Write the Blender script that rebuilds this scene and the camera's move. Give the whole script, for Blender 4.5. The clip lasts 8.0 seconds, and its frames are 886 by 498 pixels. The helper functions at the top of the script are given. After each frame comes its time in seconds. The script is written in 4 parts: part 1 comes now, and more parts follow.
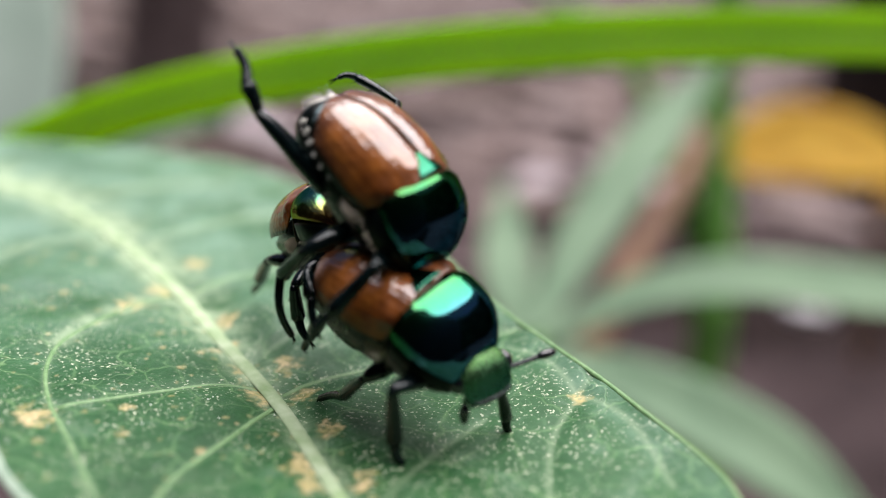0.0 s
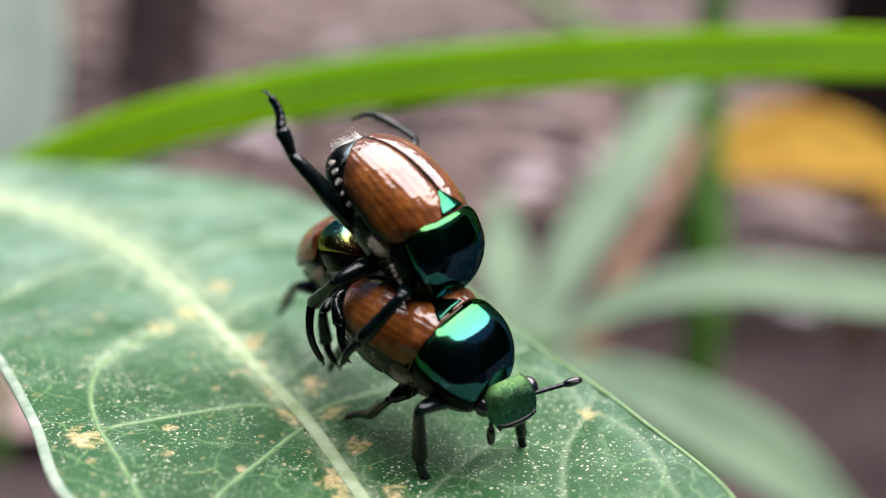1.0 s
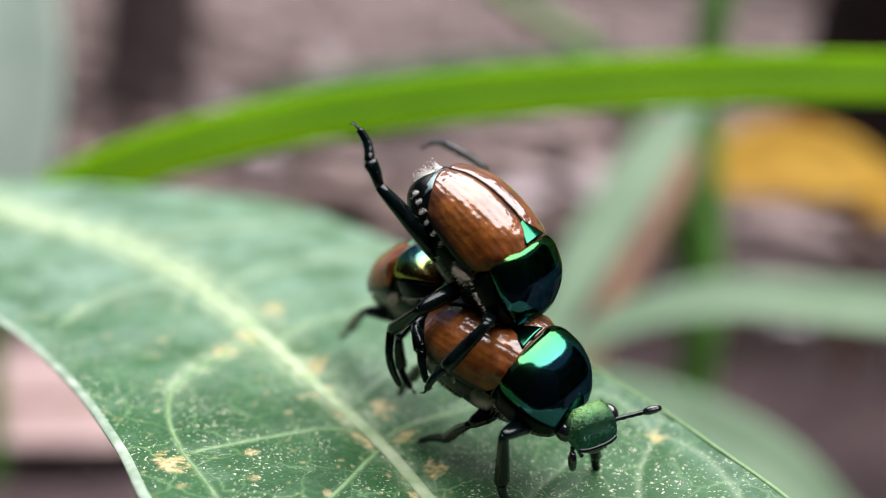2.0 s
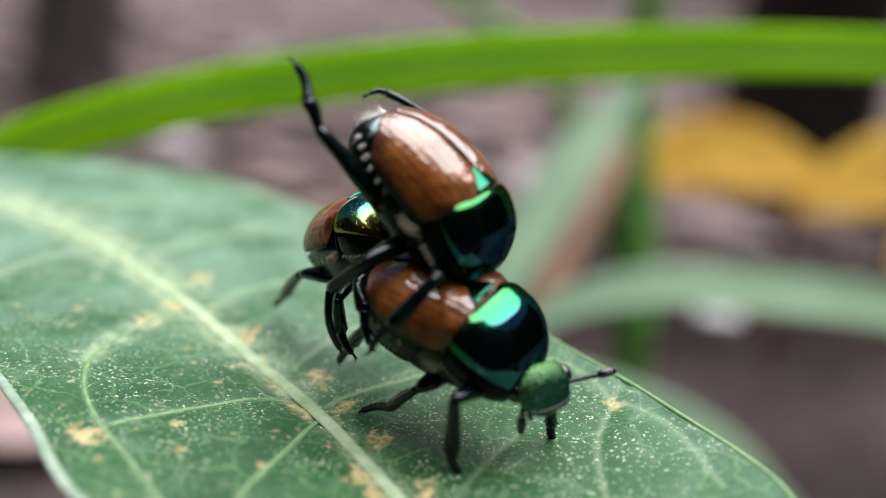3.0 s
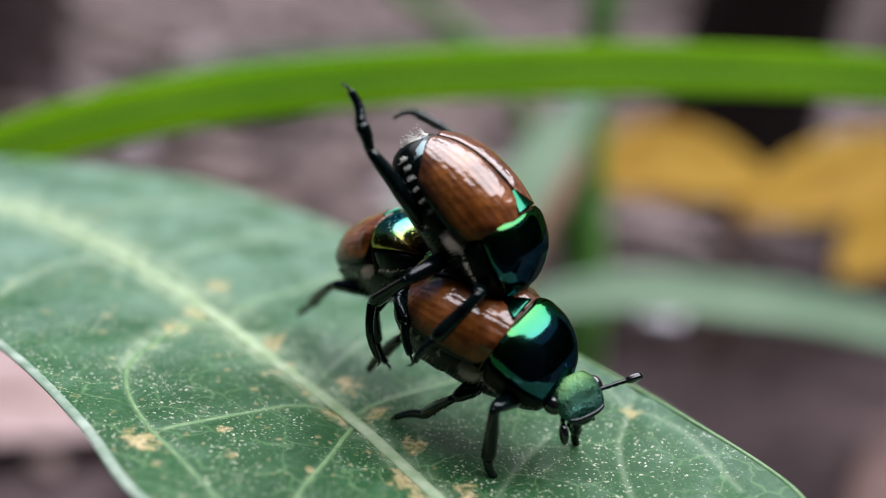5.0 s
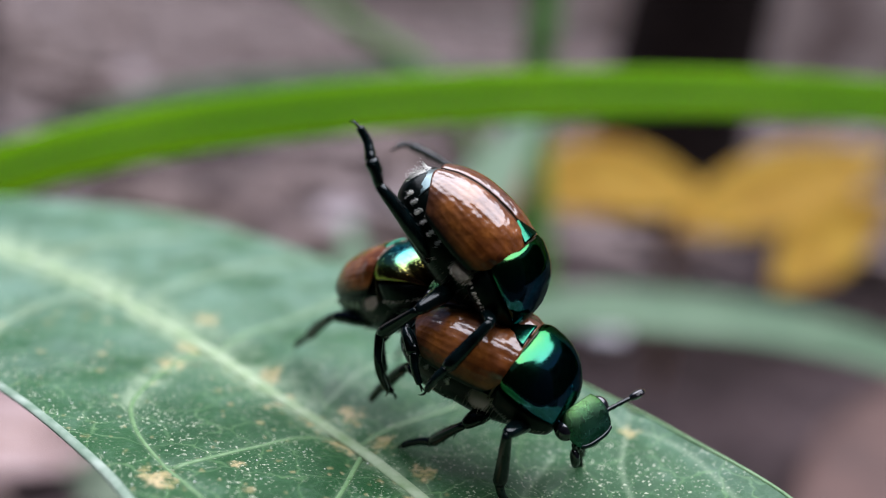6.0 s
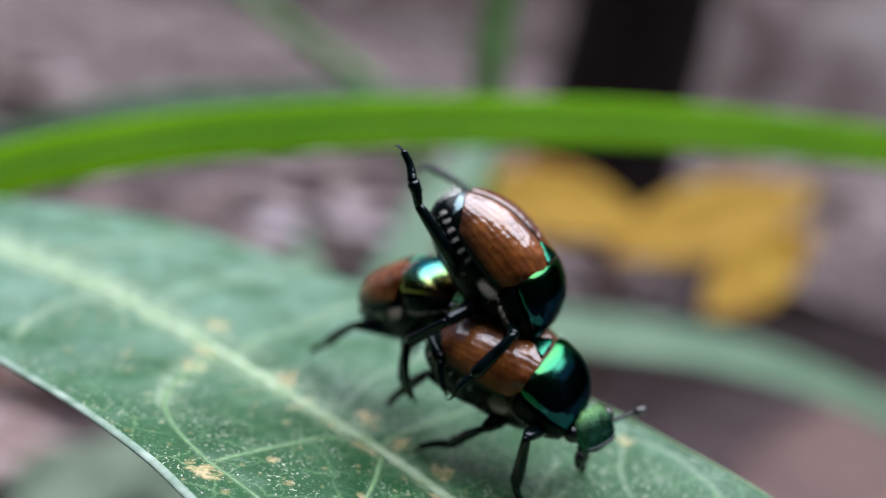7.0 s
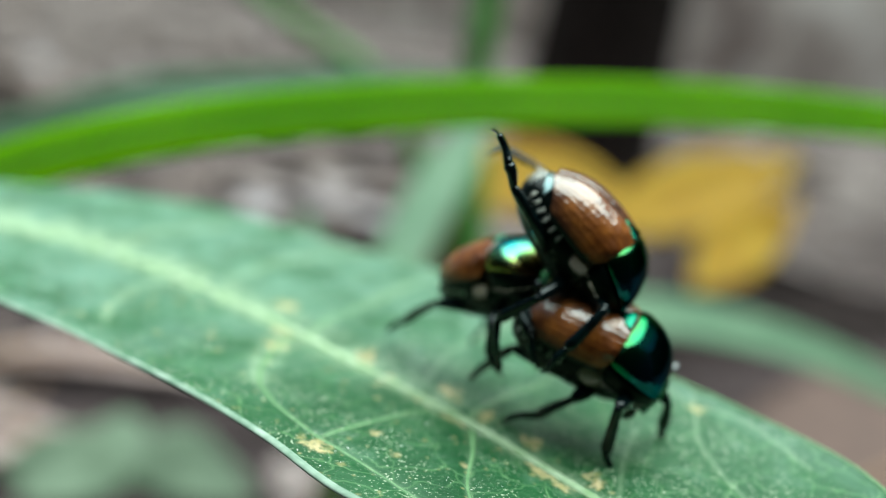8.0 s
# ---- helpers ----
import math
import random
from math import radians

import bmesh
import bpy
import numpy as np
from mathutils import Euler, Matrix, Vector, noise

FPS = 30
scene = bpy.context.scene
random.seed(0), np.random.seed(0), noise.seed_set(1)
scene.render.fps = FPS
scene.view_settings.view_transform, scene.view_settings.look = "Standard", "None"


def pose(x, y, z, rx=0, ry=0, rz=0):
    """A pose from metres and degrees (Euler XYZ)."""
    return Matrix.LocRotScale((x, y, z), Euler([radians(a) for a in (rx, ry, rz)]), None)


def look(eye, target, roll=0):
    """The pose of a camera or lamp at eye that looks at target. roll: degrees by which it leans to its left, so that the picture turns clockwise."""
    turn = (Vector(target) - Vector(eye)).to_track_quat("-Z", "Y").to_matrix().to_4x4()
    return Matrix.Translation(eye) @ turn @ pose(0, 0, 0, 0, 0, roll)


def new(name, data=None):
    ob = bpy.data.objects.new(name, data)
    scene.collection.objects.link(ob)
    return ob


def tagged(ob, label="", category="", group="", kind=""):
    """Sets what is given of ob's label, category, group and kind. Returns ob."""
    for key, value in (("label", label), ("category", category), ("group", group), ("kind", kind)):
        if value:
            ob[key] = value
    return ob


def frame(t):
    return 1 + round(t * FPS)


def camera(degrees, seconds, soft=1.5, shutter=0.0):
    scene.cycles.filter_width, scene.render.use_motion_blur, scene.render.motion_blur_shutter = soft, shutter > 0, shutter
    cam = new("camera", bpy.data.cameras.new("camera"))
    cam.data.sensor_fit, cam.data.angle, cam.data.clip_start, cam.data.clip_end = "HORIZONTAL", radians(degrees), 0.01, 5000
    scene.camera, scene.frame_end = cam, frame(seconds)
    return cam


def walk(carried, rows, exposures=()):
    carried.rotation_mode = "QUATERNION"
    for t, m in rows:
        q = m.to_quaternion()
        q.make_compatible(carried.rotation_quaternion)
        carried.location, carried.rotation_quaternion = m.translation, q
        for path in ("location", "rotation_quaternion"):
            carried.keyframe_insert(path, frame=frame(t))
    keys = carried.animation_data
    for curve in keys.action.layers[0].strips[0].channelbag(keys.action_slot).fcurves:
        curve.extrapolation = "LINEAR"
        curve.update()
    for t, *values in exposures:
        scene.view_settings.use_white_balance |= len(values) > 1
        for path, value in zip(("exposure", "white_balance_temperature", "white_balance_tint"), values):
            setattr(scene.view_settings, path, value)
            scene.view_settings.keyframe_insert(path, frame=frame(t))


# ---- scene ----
MM = 0.001          # the place is laid out in millimetres
LEAF_Z = 140.0      # height of the leaf's middle over the ground


def at(x, y, z):
    return Vector((x, y, z + LEAF_Z)) * MM


# ---- camera ----
cam = camera(45.0, 8.0, 1.0)
cam.data.dof.use_dof = True
cam.data.dof.focus_distance = 0.0515
cam.data.dof.aperture_fstop = 18.0
cam.data.dof.aperture_blades = 0
PATH = [
    (0, 7.18, -51.03, 22.43, 73.04, -5.90, 1.54),
    (0.5, 5.07, -56.53, 26.79, 73.34, -5.96, 1.04),
    (1, 5.69, -54.29, 24.77, 73.08, -5.48, 0.91),
    (2.5, -0.73, -55.60, 25.63, 74.14, -6.37, -1.39),
    (3, 0.66, -51.95, 22.06, 74.21, -6.77, -3.53),
    (3.5, 0.74, -52.55, 22.33, 74.16, -6.47, -4.40),
    (4, -1.71, -53.78, 23.75, 74.37, -7.92, -3.58),
    (5.5, -5.03, -54.11, 22.80, 74.58, -8.00, -8.42),
    (6, -7.82, -54.44, 23.34, 76.10, -7.87, -10.17),
    (6.5, -12.13, -53.38, 21.85, 77.02, -10.67, -10.60),
    (6.8, -12.10, -56.09, 24.17, 77.31, -10.59, -12.76),
    (7, -13.70, -57.54, 23.49, 77.55, -10.74, -13.47),
    (7.5, -19.54, -57.71, 22.72, 76.68, -10.04, -14.06),
    (8, -20.33, -58.08, 22.91, 76.69, -10.10, -15.12),
]
walk(cam, [(t, pose(x * MM, y * MM, (z + LEAF_Z) * MM, rx, ry, rz)) for t, x, y, z, rx, ry, rz in PATH],
     exposures=[(0.0, 1.18, 6330, 20), (1.0, 1.33, 6350, 23), (3.0, 1.12, 6200, 16), (5.5, 0.86, 5850, 20), (7.0, 0.92, 5600, 19), (7.4, 1.12, 5700, -11), (8.0, 1.11, 5700, -11)])

# ---- light: bright hazy sky over a shaded bed ----
SUN_EL, SUN_AZ = 77.0, 40.0      # azimuth from +y towards +x
world = bpy.data.worlds.new("sky")
scene.world = world
world.use_nodes = True
wn = world.node_tree
sky = wn.nodes.new("ShaderNodeTexSky")
sky.sky_type = "NISHITA"
sky.sun_disc = False
sky.sun_elevation = radians(SUN_EL)
sky.sun_rotation = radians(SUN_AZ)
sky.dust_density = 3.0
wn.links.new(sky.outputs[0], wn.nodes["Background"].inputs[0])
wn.nodes["Background"].inputs[1].default_value = 0.022
sun = new("sun", bpy.data.lights.new("sun", "SUN"))
sun.data.energy = 4.6
sun.data.angle = radians(76)
sun.data.color = (0.98, 0.97, 0.9)
sd = Vector((math.sin(radians(SUN_AZ)) * math.cos(radians(SUN_EL)), math.cos(radians(SUN_AZ)) * math.cos(radians(SUN_EL)), math.sin(radians(SUN_EL))))
sun.matrix_world = look(sd * 3, (0, 0, 0))


# ---- materials ----
class Nodes:
    """A small builder for node materials; coordinates come in millimetres."""

    def __init__(self, name):
        self.mat = bpy.data.materials.new(name)
        self.mat.use_nodes = True
        self.tree = self.mat.node_tree
        self.bsdf = self.tree.nodes["Principled BSDF"]
        tc = self.tree.nodes.new("ShaderNodeTexCoord")
        mp = self.tree.nodes.new("ShaderNodeMapping")
        mp.inputs["Scale"].default_value = (1000, 1000, 1000)
        self.tree.links.new(tc.outputs["Object"], mp.inputs["Vector"])
        self.mm = mp.outputs[0]

    def add(self, kind):
        return self.tree.nodes.new(kind)

    def link(self, a, b):
        self.tree.links.new(a, b)

    def noise(self, scale, detail=4.0, rough=0.55, distort=0.0):
        n = self.add("ShaderNodeTexNoise")
        n.inputs["Scale"].default_value = scale
        n.inputs["Detail"].default_value = detail
        n.inputs["Roughness"].default_value = rough
        n.inputs["Distortion"].default_value = distort
        self.link(self.mm, n.inputs["Vector"])
        return n.outputs["Fac"]

    def cells(self, scale, feature="F1"):
        n = self.add("ShaderNodeTexVoronoi")
        n.feature = feature
        n.inputs["Scale"].default_value = scale
        self.link(self.mm, n.inputs["Vector"])
        return n.outputs["Distance"]

    def ramp(self, fac, stops):
        r = self.add("ShaderNodeValToRGB")
        el = r.color_ramp.elements
        el[0].position, el[-1].position = stops[0][0], stops[-1][0]
        for pos, _ in stops[1:-1]:
            el.new(pos)
        for e, (_, col) in zip(el, stops):
            e.color = (*col, 1) if len(col) == 3 else col
        self.link(fac, r.inputs[0])
        return r.outputs[0]

    def mix(self, fac, a, b, how="MIX"):
        m = self.add("ShaderNodeMix")
        m.data_type = "RGBA"
        m.blend_type = how
        for sock, val in ((m.inputs[0], fac), (m.inputs[6], a), (m.inputs[7], b)):
            if isinstance(val, (int, float)):
                sock.default_value = val
            elif isinstance(val, tuple):
                sock.default_value = (*val, 1)
            else:
                self.link(val, sock)
        return m.outputs[2]

    def math(self, how, a, b=0.5):
        m = self.add("ShaderNodeMath")
        m.operation = how
        for sock, val in ((m.inputs[0], a), (m.inputs[1], b)):
            if isinstance(val, (int, float)):
                sock.default_value = val
            else:
                self.link(val, sock)
        return m.outputs[0]

    def attr(self, name):
        a = self.add("ShaderNodeAttribute")
        a.attribute_name = name
        return a.outputs["Fac"]

    def bump(self, height, strength, distance):
        b = self.add("ShaderNodeBump")
        b.inputs["Strength"].default_value = strength
        b.inputs["Distance"].default_value = distance * MM
        self.link(height, b.inputs["Height"])
        if self.bsdf.inputs["Normal"].links:
            self.link(self.bsdf.inputs["Normal"].links[0].from_socket, b.inputs["Normal"])
        self.link(b.outputs[0], self.bsdf.inputs["Normal"])

    def set(self, **values):
        for key, val in values.items():
            sock = self.bsdf.inputs[key.replace("_", " ").capitalize() if key not in ("base", "rough", "coat", "coat_rough") else
                                    {"base": "Base Color", "rough": "Roughness", "coat": "Coat Weight", "coat_rough": "Coat Roughness"}[key]]
            if isinstance(val, tuple):
                sock.default_value = (*val, 1)
            elif isinstance(val, (int, float)):
                sock.default_value = val
            else:
                self.link(val, sock)
        return self


def chitin_green(name, tones, rough, punct, axis=(0.0, 1.0, 0.0), span=(1.0, 4.2), deep=0.03):
    """Metallic leaf-beetle green whose tone drifts over the shield, with fine punctures."""
    n = Nodes(name)
    dot = n.add("ShaderNodeVectorMath")
    dot.operation = "DOT_PRODUCT"
    dot.inputs[1].default_value = axis
    n.link(n.mm, dot.inputs[0])
    # Tone drift paints iridescence and some reflected sky blue into the colour.
    place = n.math("DIVIDE", n.math("SUBTRACT", dot.outputs["Value"], span[0]), span[1] - span[0])
    place = n.math("ADD", place, n.math("MULTIPLY", n.math("SUBTRACT", n.noise(0.5, 3), 0.5), 0.7))
    tone = n.ramp(place, [((k + 0.15) / (len(tones) - 0.7), c) for k, c in enumerate(tones)])
    n.set(base=tone, metallic=1.0, rough=n.ramp(n.noise(1.6, 4), [(0.3, (rough * 0.7,) * 3), (0.7, (rough * 1.35,) * 3)]), coat=0.12, coat_rough=0.04)
    n.bsdf.inputs["Specular Tint"].default_value = (0.12, 0.3, 0.24, 1)
    pits = n.ramp(n.cells(6.5), [(0.0, (0, 0, 0)), (0.3, (1, 1, 1))])
    n.bump(pits, punct, deep)
    if punct >= 1.0:
        n.bump(n.cells(18.0), 0.9, 0.03)
        n.bump(n.noise(30.0, 2), 0.4, 0.01)
    n.bump(n.noise(0.8, 3), 0.06, 0.12)
    return n.mat


def make_elytron():
    n = Nodes("elytron_copper")
    across, along = n.attr("across"), n.attr("along")
    comb = n.add("ShaderNodeCombineXYZ")
    n.link(n.math("MULTIPLY", across, 26.0), comb.inputs[0])
    n.link(n.math("MULTIPLY", along, 3.2), comb.inputs[1])
    st = n.add("ShaderNodeTexNoise")
    st.inputs["Scale"].default_value = 1.0
    st.inputs["Detail"].default_value = 5.0
    n.link(comb.outputs[0], st.inputs["Vector"])
    streak = st.outputs["Fac"]
    warm = n.ramp(n.noise(0.5, 4, 0.6), [(0.32, (0.06, 0.016, 0.004)), (0.5, (0.16, 0.048, 0.008)), (0.68, (0.33, 0.11, 0.017))])
    dusky = n.ramp(n.noise(0.8, 4), [(0.4, (0.026, 0.011, 0.008)), (0.55, (0.09, 0.035, 0.017)), (0.7, (0.21, 0.083, 0.035))])
    tail = n.ramp(n.math("ADD", n.math("ADD", n.math("MULTIPLY", along, 0.6), n.math("MULTIPLY", n.math("POWER", across, 5.0), 0.7)), n.math("MULTIPLY", n.math("SUBTRACT", n.noise(0.7, 3), 0.5), 0.9)), [(0.35, (0, 0, 0)), (0.9, (1, 1, 1))])
    col = n.mix(tail, warm, dusky)
    col = n.mix(n.ramp(streak, [(0.3, (0.28,) * 3), (0.46, (0, 0, 0))]), col, (0.09, 0.03, 0.02))
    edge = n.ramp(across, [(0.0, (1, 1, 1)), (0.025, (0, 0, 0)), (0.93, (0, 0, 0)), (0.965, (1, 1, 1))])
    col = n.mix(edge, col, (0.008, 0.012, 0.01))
    # Coat thins down the flank, standing in for shade that would dull its reflections.
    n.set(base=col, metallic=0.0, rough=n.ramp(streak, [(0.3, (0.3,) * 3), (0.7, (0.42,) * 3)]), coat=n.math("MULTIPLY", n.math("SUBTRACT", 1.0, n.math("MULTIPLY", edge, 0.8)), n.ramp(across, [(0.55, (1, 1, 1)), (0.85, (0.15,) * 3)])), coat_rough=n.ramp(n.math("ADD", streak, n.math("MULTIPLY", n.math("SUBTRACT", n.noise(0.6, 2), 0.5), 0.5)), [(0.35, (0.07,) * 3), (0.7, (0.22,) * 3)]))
    n.bsdf.inputs["Coat IOR"].default_value = 1.7
    n.bsdf.inputs["Specular IOR Level"].default_value = 0.12
    wave = n.math("SINE", n.math("MULTIPLY", across, 58.0))
    relief = n.math("ADD", n.math("MULTIPLY", wave, 0.5), n.math("MULTIPLY", streak, 1.2))
    pits = n.ramp(n.cells(4.2), [(0.0, (0, 0, 0)), (0.2, (1, 1, 1))])
    n.bump(relief, 0.3, 0.03)
    n.bump(n.noise(0.6, 3), 0.42, 0.5)
    n.bump(pits, 0.15, 0.03)
    coat = n.bsdf.inputs["Normal"].links[0].from_socket
    n.link(coat, n.bsdf.inputs["Coat Normal"])
    return n.mat


def make_plain(name, lo, hi, rough, metal=0.0, scale=1.0, bump=0.3, depth=0.05, **more):
    n = Nodes(name)
    n.set(base=n.ramp(n.noise(scale, 5), [(0.3, lo), (0.7, hi)]), rough=rough, metallic=metal, **more)
    if rough >= 0.85:
        n.bsdf.inputs["Specular IOR Level"].default_value = 0.1
    if bump:
        n.bump(n.noise(scale * 5, 4), bump, depth)
    return n.mat


def make_leaf():
    n = Nodes("leaf_green")
    vein, scar = n.attr("vein"), n.attr("scar")
    lam = n.ramp(n.noise(0.16, 5, 0.6), [(0.3, (0.009, 0.05, 0.014)), (0.7, (0.024, 0.095, 0.03))])
    lam = n.mix(n.ramp(n.noise(1.8, 4), [(0.55, (0, 0, 0)), (0.75, (0.35,) * 3)]), lam, (0.03, 0.1, 0.035))
    chalk = n.ramp(n.noise(0.34, 7, 0.7), [(0.54, (0, 0, 0)), (0.7, (0.36,) * 3)])
    lam = n.mix(chalk, lam, (0.15, 0.24, 0.17))
    warp = n.add("ShaderNodeVectorMath")
    warp.operation = "MULTIPLY_ADD"
    wob = n.add("ShaderNodeTexNoise")
    wob.inputs["Scale"].default_value = 0.7
    n.link(n.mm, wob.inputs["Vector"])
    n.link(wob.outputs["Color"], warp.inputs[0])
    warp.inputs[1].default_value = (1.6, 1.6, 0)
    n.link(n.mm, warp.inputs[2])
    nets = []
    for size, wide in ((0.42, 0.045), (1.1, 0.07)):
        v = n.add("ShaderNodeTexVoronoi")
        v.voronoi_dimensions = "2D"
        v.feature = "DISTANCE_TO_EDGE"
        v.inputs["Scale"].default_value = size
        n.link(warp.outputs[0], v.inputs["Vector"])
        nets.append(n.ramp(v.outputs["Distance"], [(0.0, (1, 1, 1)), (wide, (0, 0, 0))]))
    lam = n.mix(n.math("MULTIPLY", nets[0], n.ramp(n.noise(0.3, 3), [(0.35, (0.12,) * 3), (0.65, (0.6,) * 3)])), lam, (0.16, 0.29, 0.12))
    lam = n.mix(n.math("MULTIPLY", nets[1], n.math("MULTIPLY", n.noise(0.4, 3), 0.45)), lam, (0.08, 0.19, 0.08))
    fleck = n.math("MULTIPLY", n.ramp(n.noise(5.5, 2), [(0.62, (0, 0, 0)), (0.66, (1, 1, 1))]), n.ramp(n.noise(0.22, 3), [(0.36, (0, 0, 0)), (0.55, (1,) * 3)]))
    lam = n.mix(fleck, lam, (0.46, 0.5, 0.36))
    # Far end paled to paint in sheen; the edge band is the leaf's own.
    pale = n.math("MULTIPLY", n.attr("sheen_edge"), n.ramp(n.noise(0.2, 6, 0.65), [(0.38, (0.1,) * 3), (0.6, (1, 1, 1))]))
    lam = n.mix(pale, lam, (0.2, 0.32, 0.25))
    col = n.mix(vein, lam, (0.29, 0.38, 0.24))
    crumb = n.ramp(n.noise(3.2, 5, 0.7), [(0.36, (0.15,) * 3), (0.52, (1, 1, 1))])
    scar = n.math("MULTIPLY", scar, crumb)
    col = n.mix(scar, col, n.ramp(n.noise(1.4, 4), [(0.35, (0.34, 0.3, 0.11)), (0.65, (0.6, 0.46, 0.26))]))
    n.set(base=col, rough=n.ramp(n.noise(0.5, 5), [(0.3, (0.34,) * 3), (0.7, (0.5,) * 3)]))
    n.bsdf.inputs["Specular IOR Level"].default_value = 0.22
    n.bsdf.inputs["Sheen Weight"].default_value = 0.04
    n.bsdf.inputs["Sheen Roughness"].default_value = 0.45
    n.bsdf.inputs["Sheen Tint"].default_value = (0.75, 0.95, 0.85, 1)
    n.bump(n.noise(2.6, 6, 0.7), 0.4, 0.1)
    n.bump(nets[0], 0.3, -0.05)
    n.bump(n.cells(3.2), 0.2, 0.04)
    tr = n.add("ShaderNodeBsdfTranslucent")
    n.link(n.mix(0.6, col, (0.1, 0.3, 0.02)), tr.inputs[0])
    ms = n.add("ShaderNodeMixShader")
    ms.inputs[0].default_value = 0.08
    out = n.tree.nodes["Material Output"]
    n.link(n.bsdf.outputs[0], ms.inputs[1])
    n.link(tr.outputs[0], ms.inputs[2])
    n.link(ms.outputs[0], out.inputs[0])
    return n.mat


def make_foliage(name, lo, hi, thin, glow, rough=0.45):
    """A thin leaf that lets light through."""
    n = Nodes(name)
    col = n.ramp(n.noise(0.05, 5, 0.6), [(0.3, lo), (0.7, hi)])
    n.set(base=col, rough=rough)
    n.bsdf.inputs["Specular IOR Level"].default_value = 0.08
    n.bump(n.noise(0.6, 4), 0.3, 0.3)
    tr = n.add("ShaderNodeBsdfTranslucent")
    tr.inputs[0].default_value = (*glow, 1)
    ms = n.add("ShaderNodeMixShader")
    ms.inputs[0].default_value = thin
    n.link(n.bsdf.outputs[0], ms.inputs[1])
    n.link(tr.outputs[0], ms.inputs[2])
    n.link(ms.outputs[0], n.tree.nodes["Material Output"].inputs[0])
    return n.mat


def make_ground():
    n = Nodes("bare_soil")
    sep = n.add("ShaderNodeSeparateXYZ")
    n.link(n.mm, sep.inputs[0])
    # Blend by y, broken by noise: darker tones near, paler ones farther off.
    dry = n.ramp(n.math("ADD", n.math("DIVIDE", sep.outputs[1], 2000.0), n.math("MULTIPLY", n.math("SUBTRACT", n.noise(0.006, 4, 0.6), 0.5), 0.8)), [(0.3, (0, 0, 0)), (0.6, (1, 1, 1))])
    near_tone = n.ramp(n.noise(0.014, 6, 0.65, 0.5), [(0.42, (0.022, 0.016, 0.017)), (0.52, (0.045, 0.033, 0.035)), (0.62, (0.08, 0.058, 0.06)), (0.74, (0.17, 0.128, 0.13))])
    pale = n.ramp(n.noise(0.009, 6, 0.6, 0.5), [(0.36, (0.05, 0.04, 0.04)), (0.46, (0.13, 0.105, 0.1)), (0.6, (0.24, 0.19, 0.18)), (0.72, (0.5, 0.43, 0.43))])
    col = n.mix(dry, near_tone, pale)
    # A ragged near-black oval paints the shade under the plants into the soil.
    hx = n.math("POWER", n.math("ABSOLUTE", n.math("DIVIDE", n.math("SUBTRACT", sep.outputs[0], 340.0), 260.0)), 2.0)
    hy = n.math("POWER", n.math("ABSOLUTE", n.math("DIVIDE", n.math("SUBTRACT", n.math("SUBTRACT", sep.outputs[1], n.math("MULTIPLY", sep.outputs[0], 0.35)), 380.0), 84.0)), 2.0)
    soil_shade = n.ramp(n.math("ADD", n.math("ADD", hx, hy), n.math("MULTIPLY", n.math("SUBTRACT", n.noise(0.012, 4), 0.5), 1.2)), [(0.8, (0.95,) * 3), (1.5, (0, 0, 0))])
    col = n.mix(soil_shade, col, (0.008, 0.005, 0.005))
    n.set(base=n.mix(n.ramp(n.noise(0.2, 4), [(0.4, (0, 0, 0)), (0.7, (0.4,) * 3)]), col, (0.1, 0.075, 0.072)), rough=0.95)
    n.bsdf.inputs["Specular IOR Level"].default_value = 0.04
    n.bump(n.noise(0.15, 6, 0.7), 0.8, 6)
    return n.mat


def make_litter():
    n = Nodes("dry_litter")
    g = n.add("ShaderNodeNewGeometry")
    col = n.ramp(g.outputs["Random Per Island"], [(0.0, (0.008, 0.006, 0.008)), (0.4, (0.05, 0.033, 0.032)), (0.7, (0.16, 0.115, 0.115)), (0.88, (0.34, 0.28, 0.29)), (1.0, (0.62, 0.58, 0.66))])
    n.set(base=n.mix(n.noise(0.3, 4), col, (0.15, 0.1, 0.08)), rough=0.85)
    n.bump(n.noise(0.5, 4), 0.4, 0.8)
    return n.mat


M_PRON = chitin_green("chitin_green", [(0.045, 0.13, 0.03), (0.022, 0.13, 0.06), (0.02, 0.12, 0.085), (0.035, 0.11, 0.17)], 0.1, 0.04, (0.0, 1.0, 0.0), (0.6, 3.0))
M_PRON_GOLD = chitin_green("chitin_gold_green", [(0.26, 0.1, 0.05), (0.36, 0.27, 0.07), (0.16, 0.3, 0.1), (0.035, 0.2, 0.25)], 0.15, 0.5, (0.0, 0.0, 1.0), (0.2, 2.4), 0.03)
M_SCUT = chitin_green("chitin_teal", [(0.012, 0.09, 0.045), (0.02, 0.12, 0.075)], 0.14, 0.08, (0.0, 1.0, 0.0), (0.0, 1.2))
M_HEAD = chitin_green("chitin_green_rugged", [(0.07, 0.15, 0.05), (0.06, 0.16, 0.1), (0.05, 0.15, 0.13)], 0.26, 1.0, (0.0, 1.0, 0.0), (-0.3, 1.7), 0.012)
M_BODY = make_plain("chitin_dark_green", (0.0015, 0.002, 0.002), (0.003, 0.007, 0.006), 0.3, 0.2, 0.8, 0.3, 0.05)
M_BODY.node_tree.nodes["Principled BSDF"].inputs["Specular IOR Level"].default_value = 0.1
M_LEG = make_plain("chitin_black", (0.001, 0.0014, 0.0016), (0.004, 0.012, 0.013), 0.15, 0.3, 1.6, 0.15, 0.04)
M_LEG.node_tree.nodes["Principled BSDF"].inputs["Specular IOR Level"].default_value = 0.45
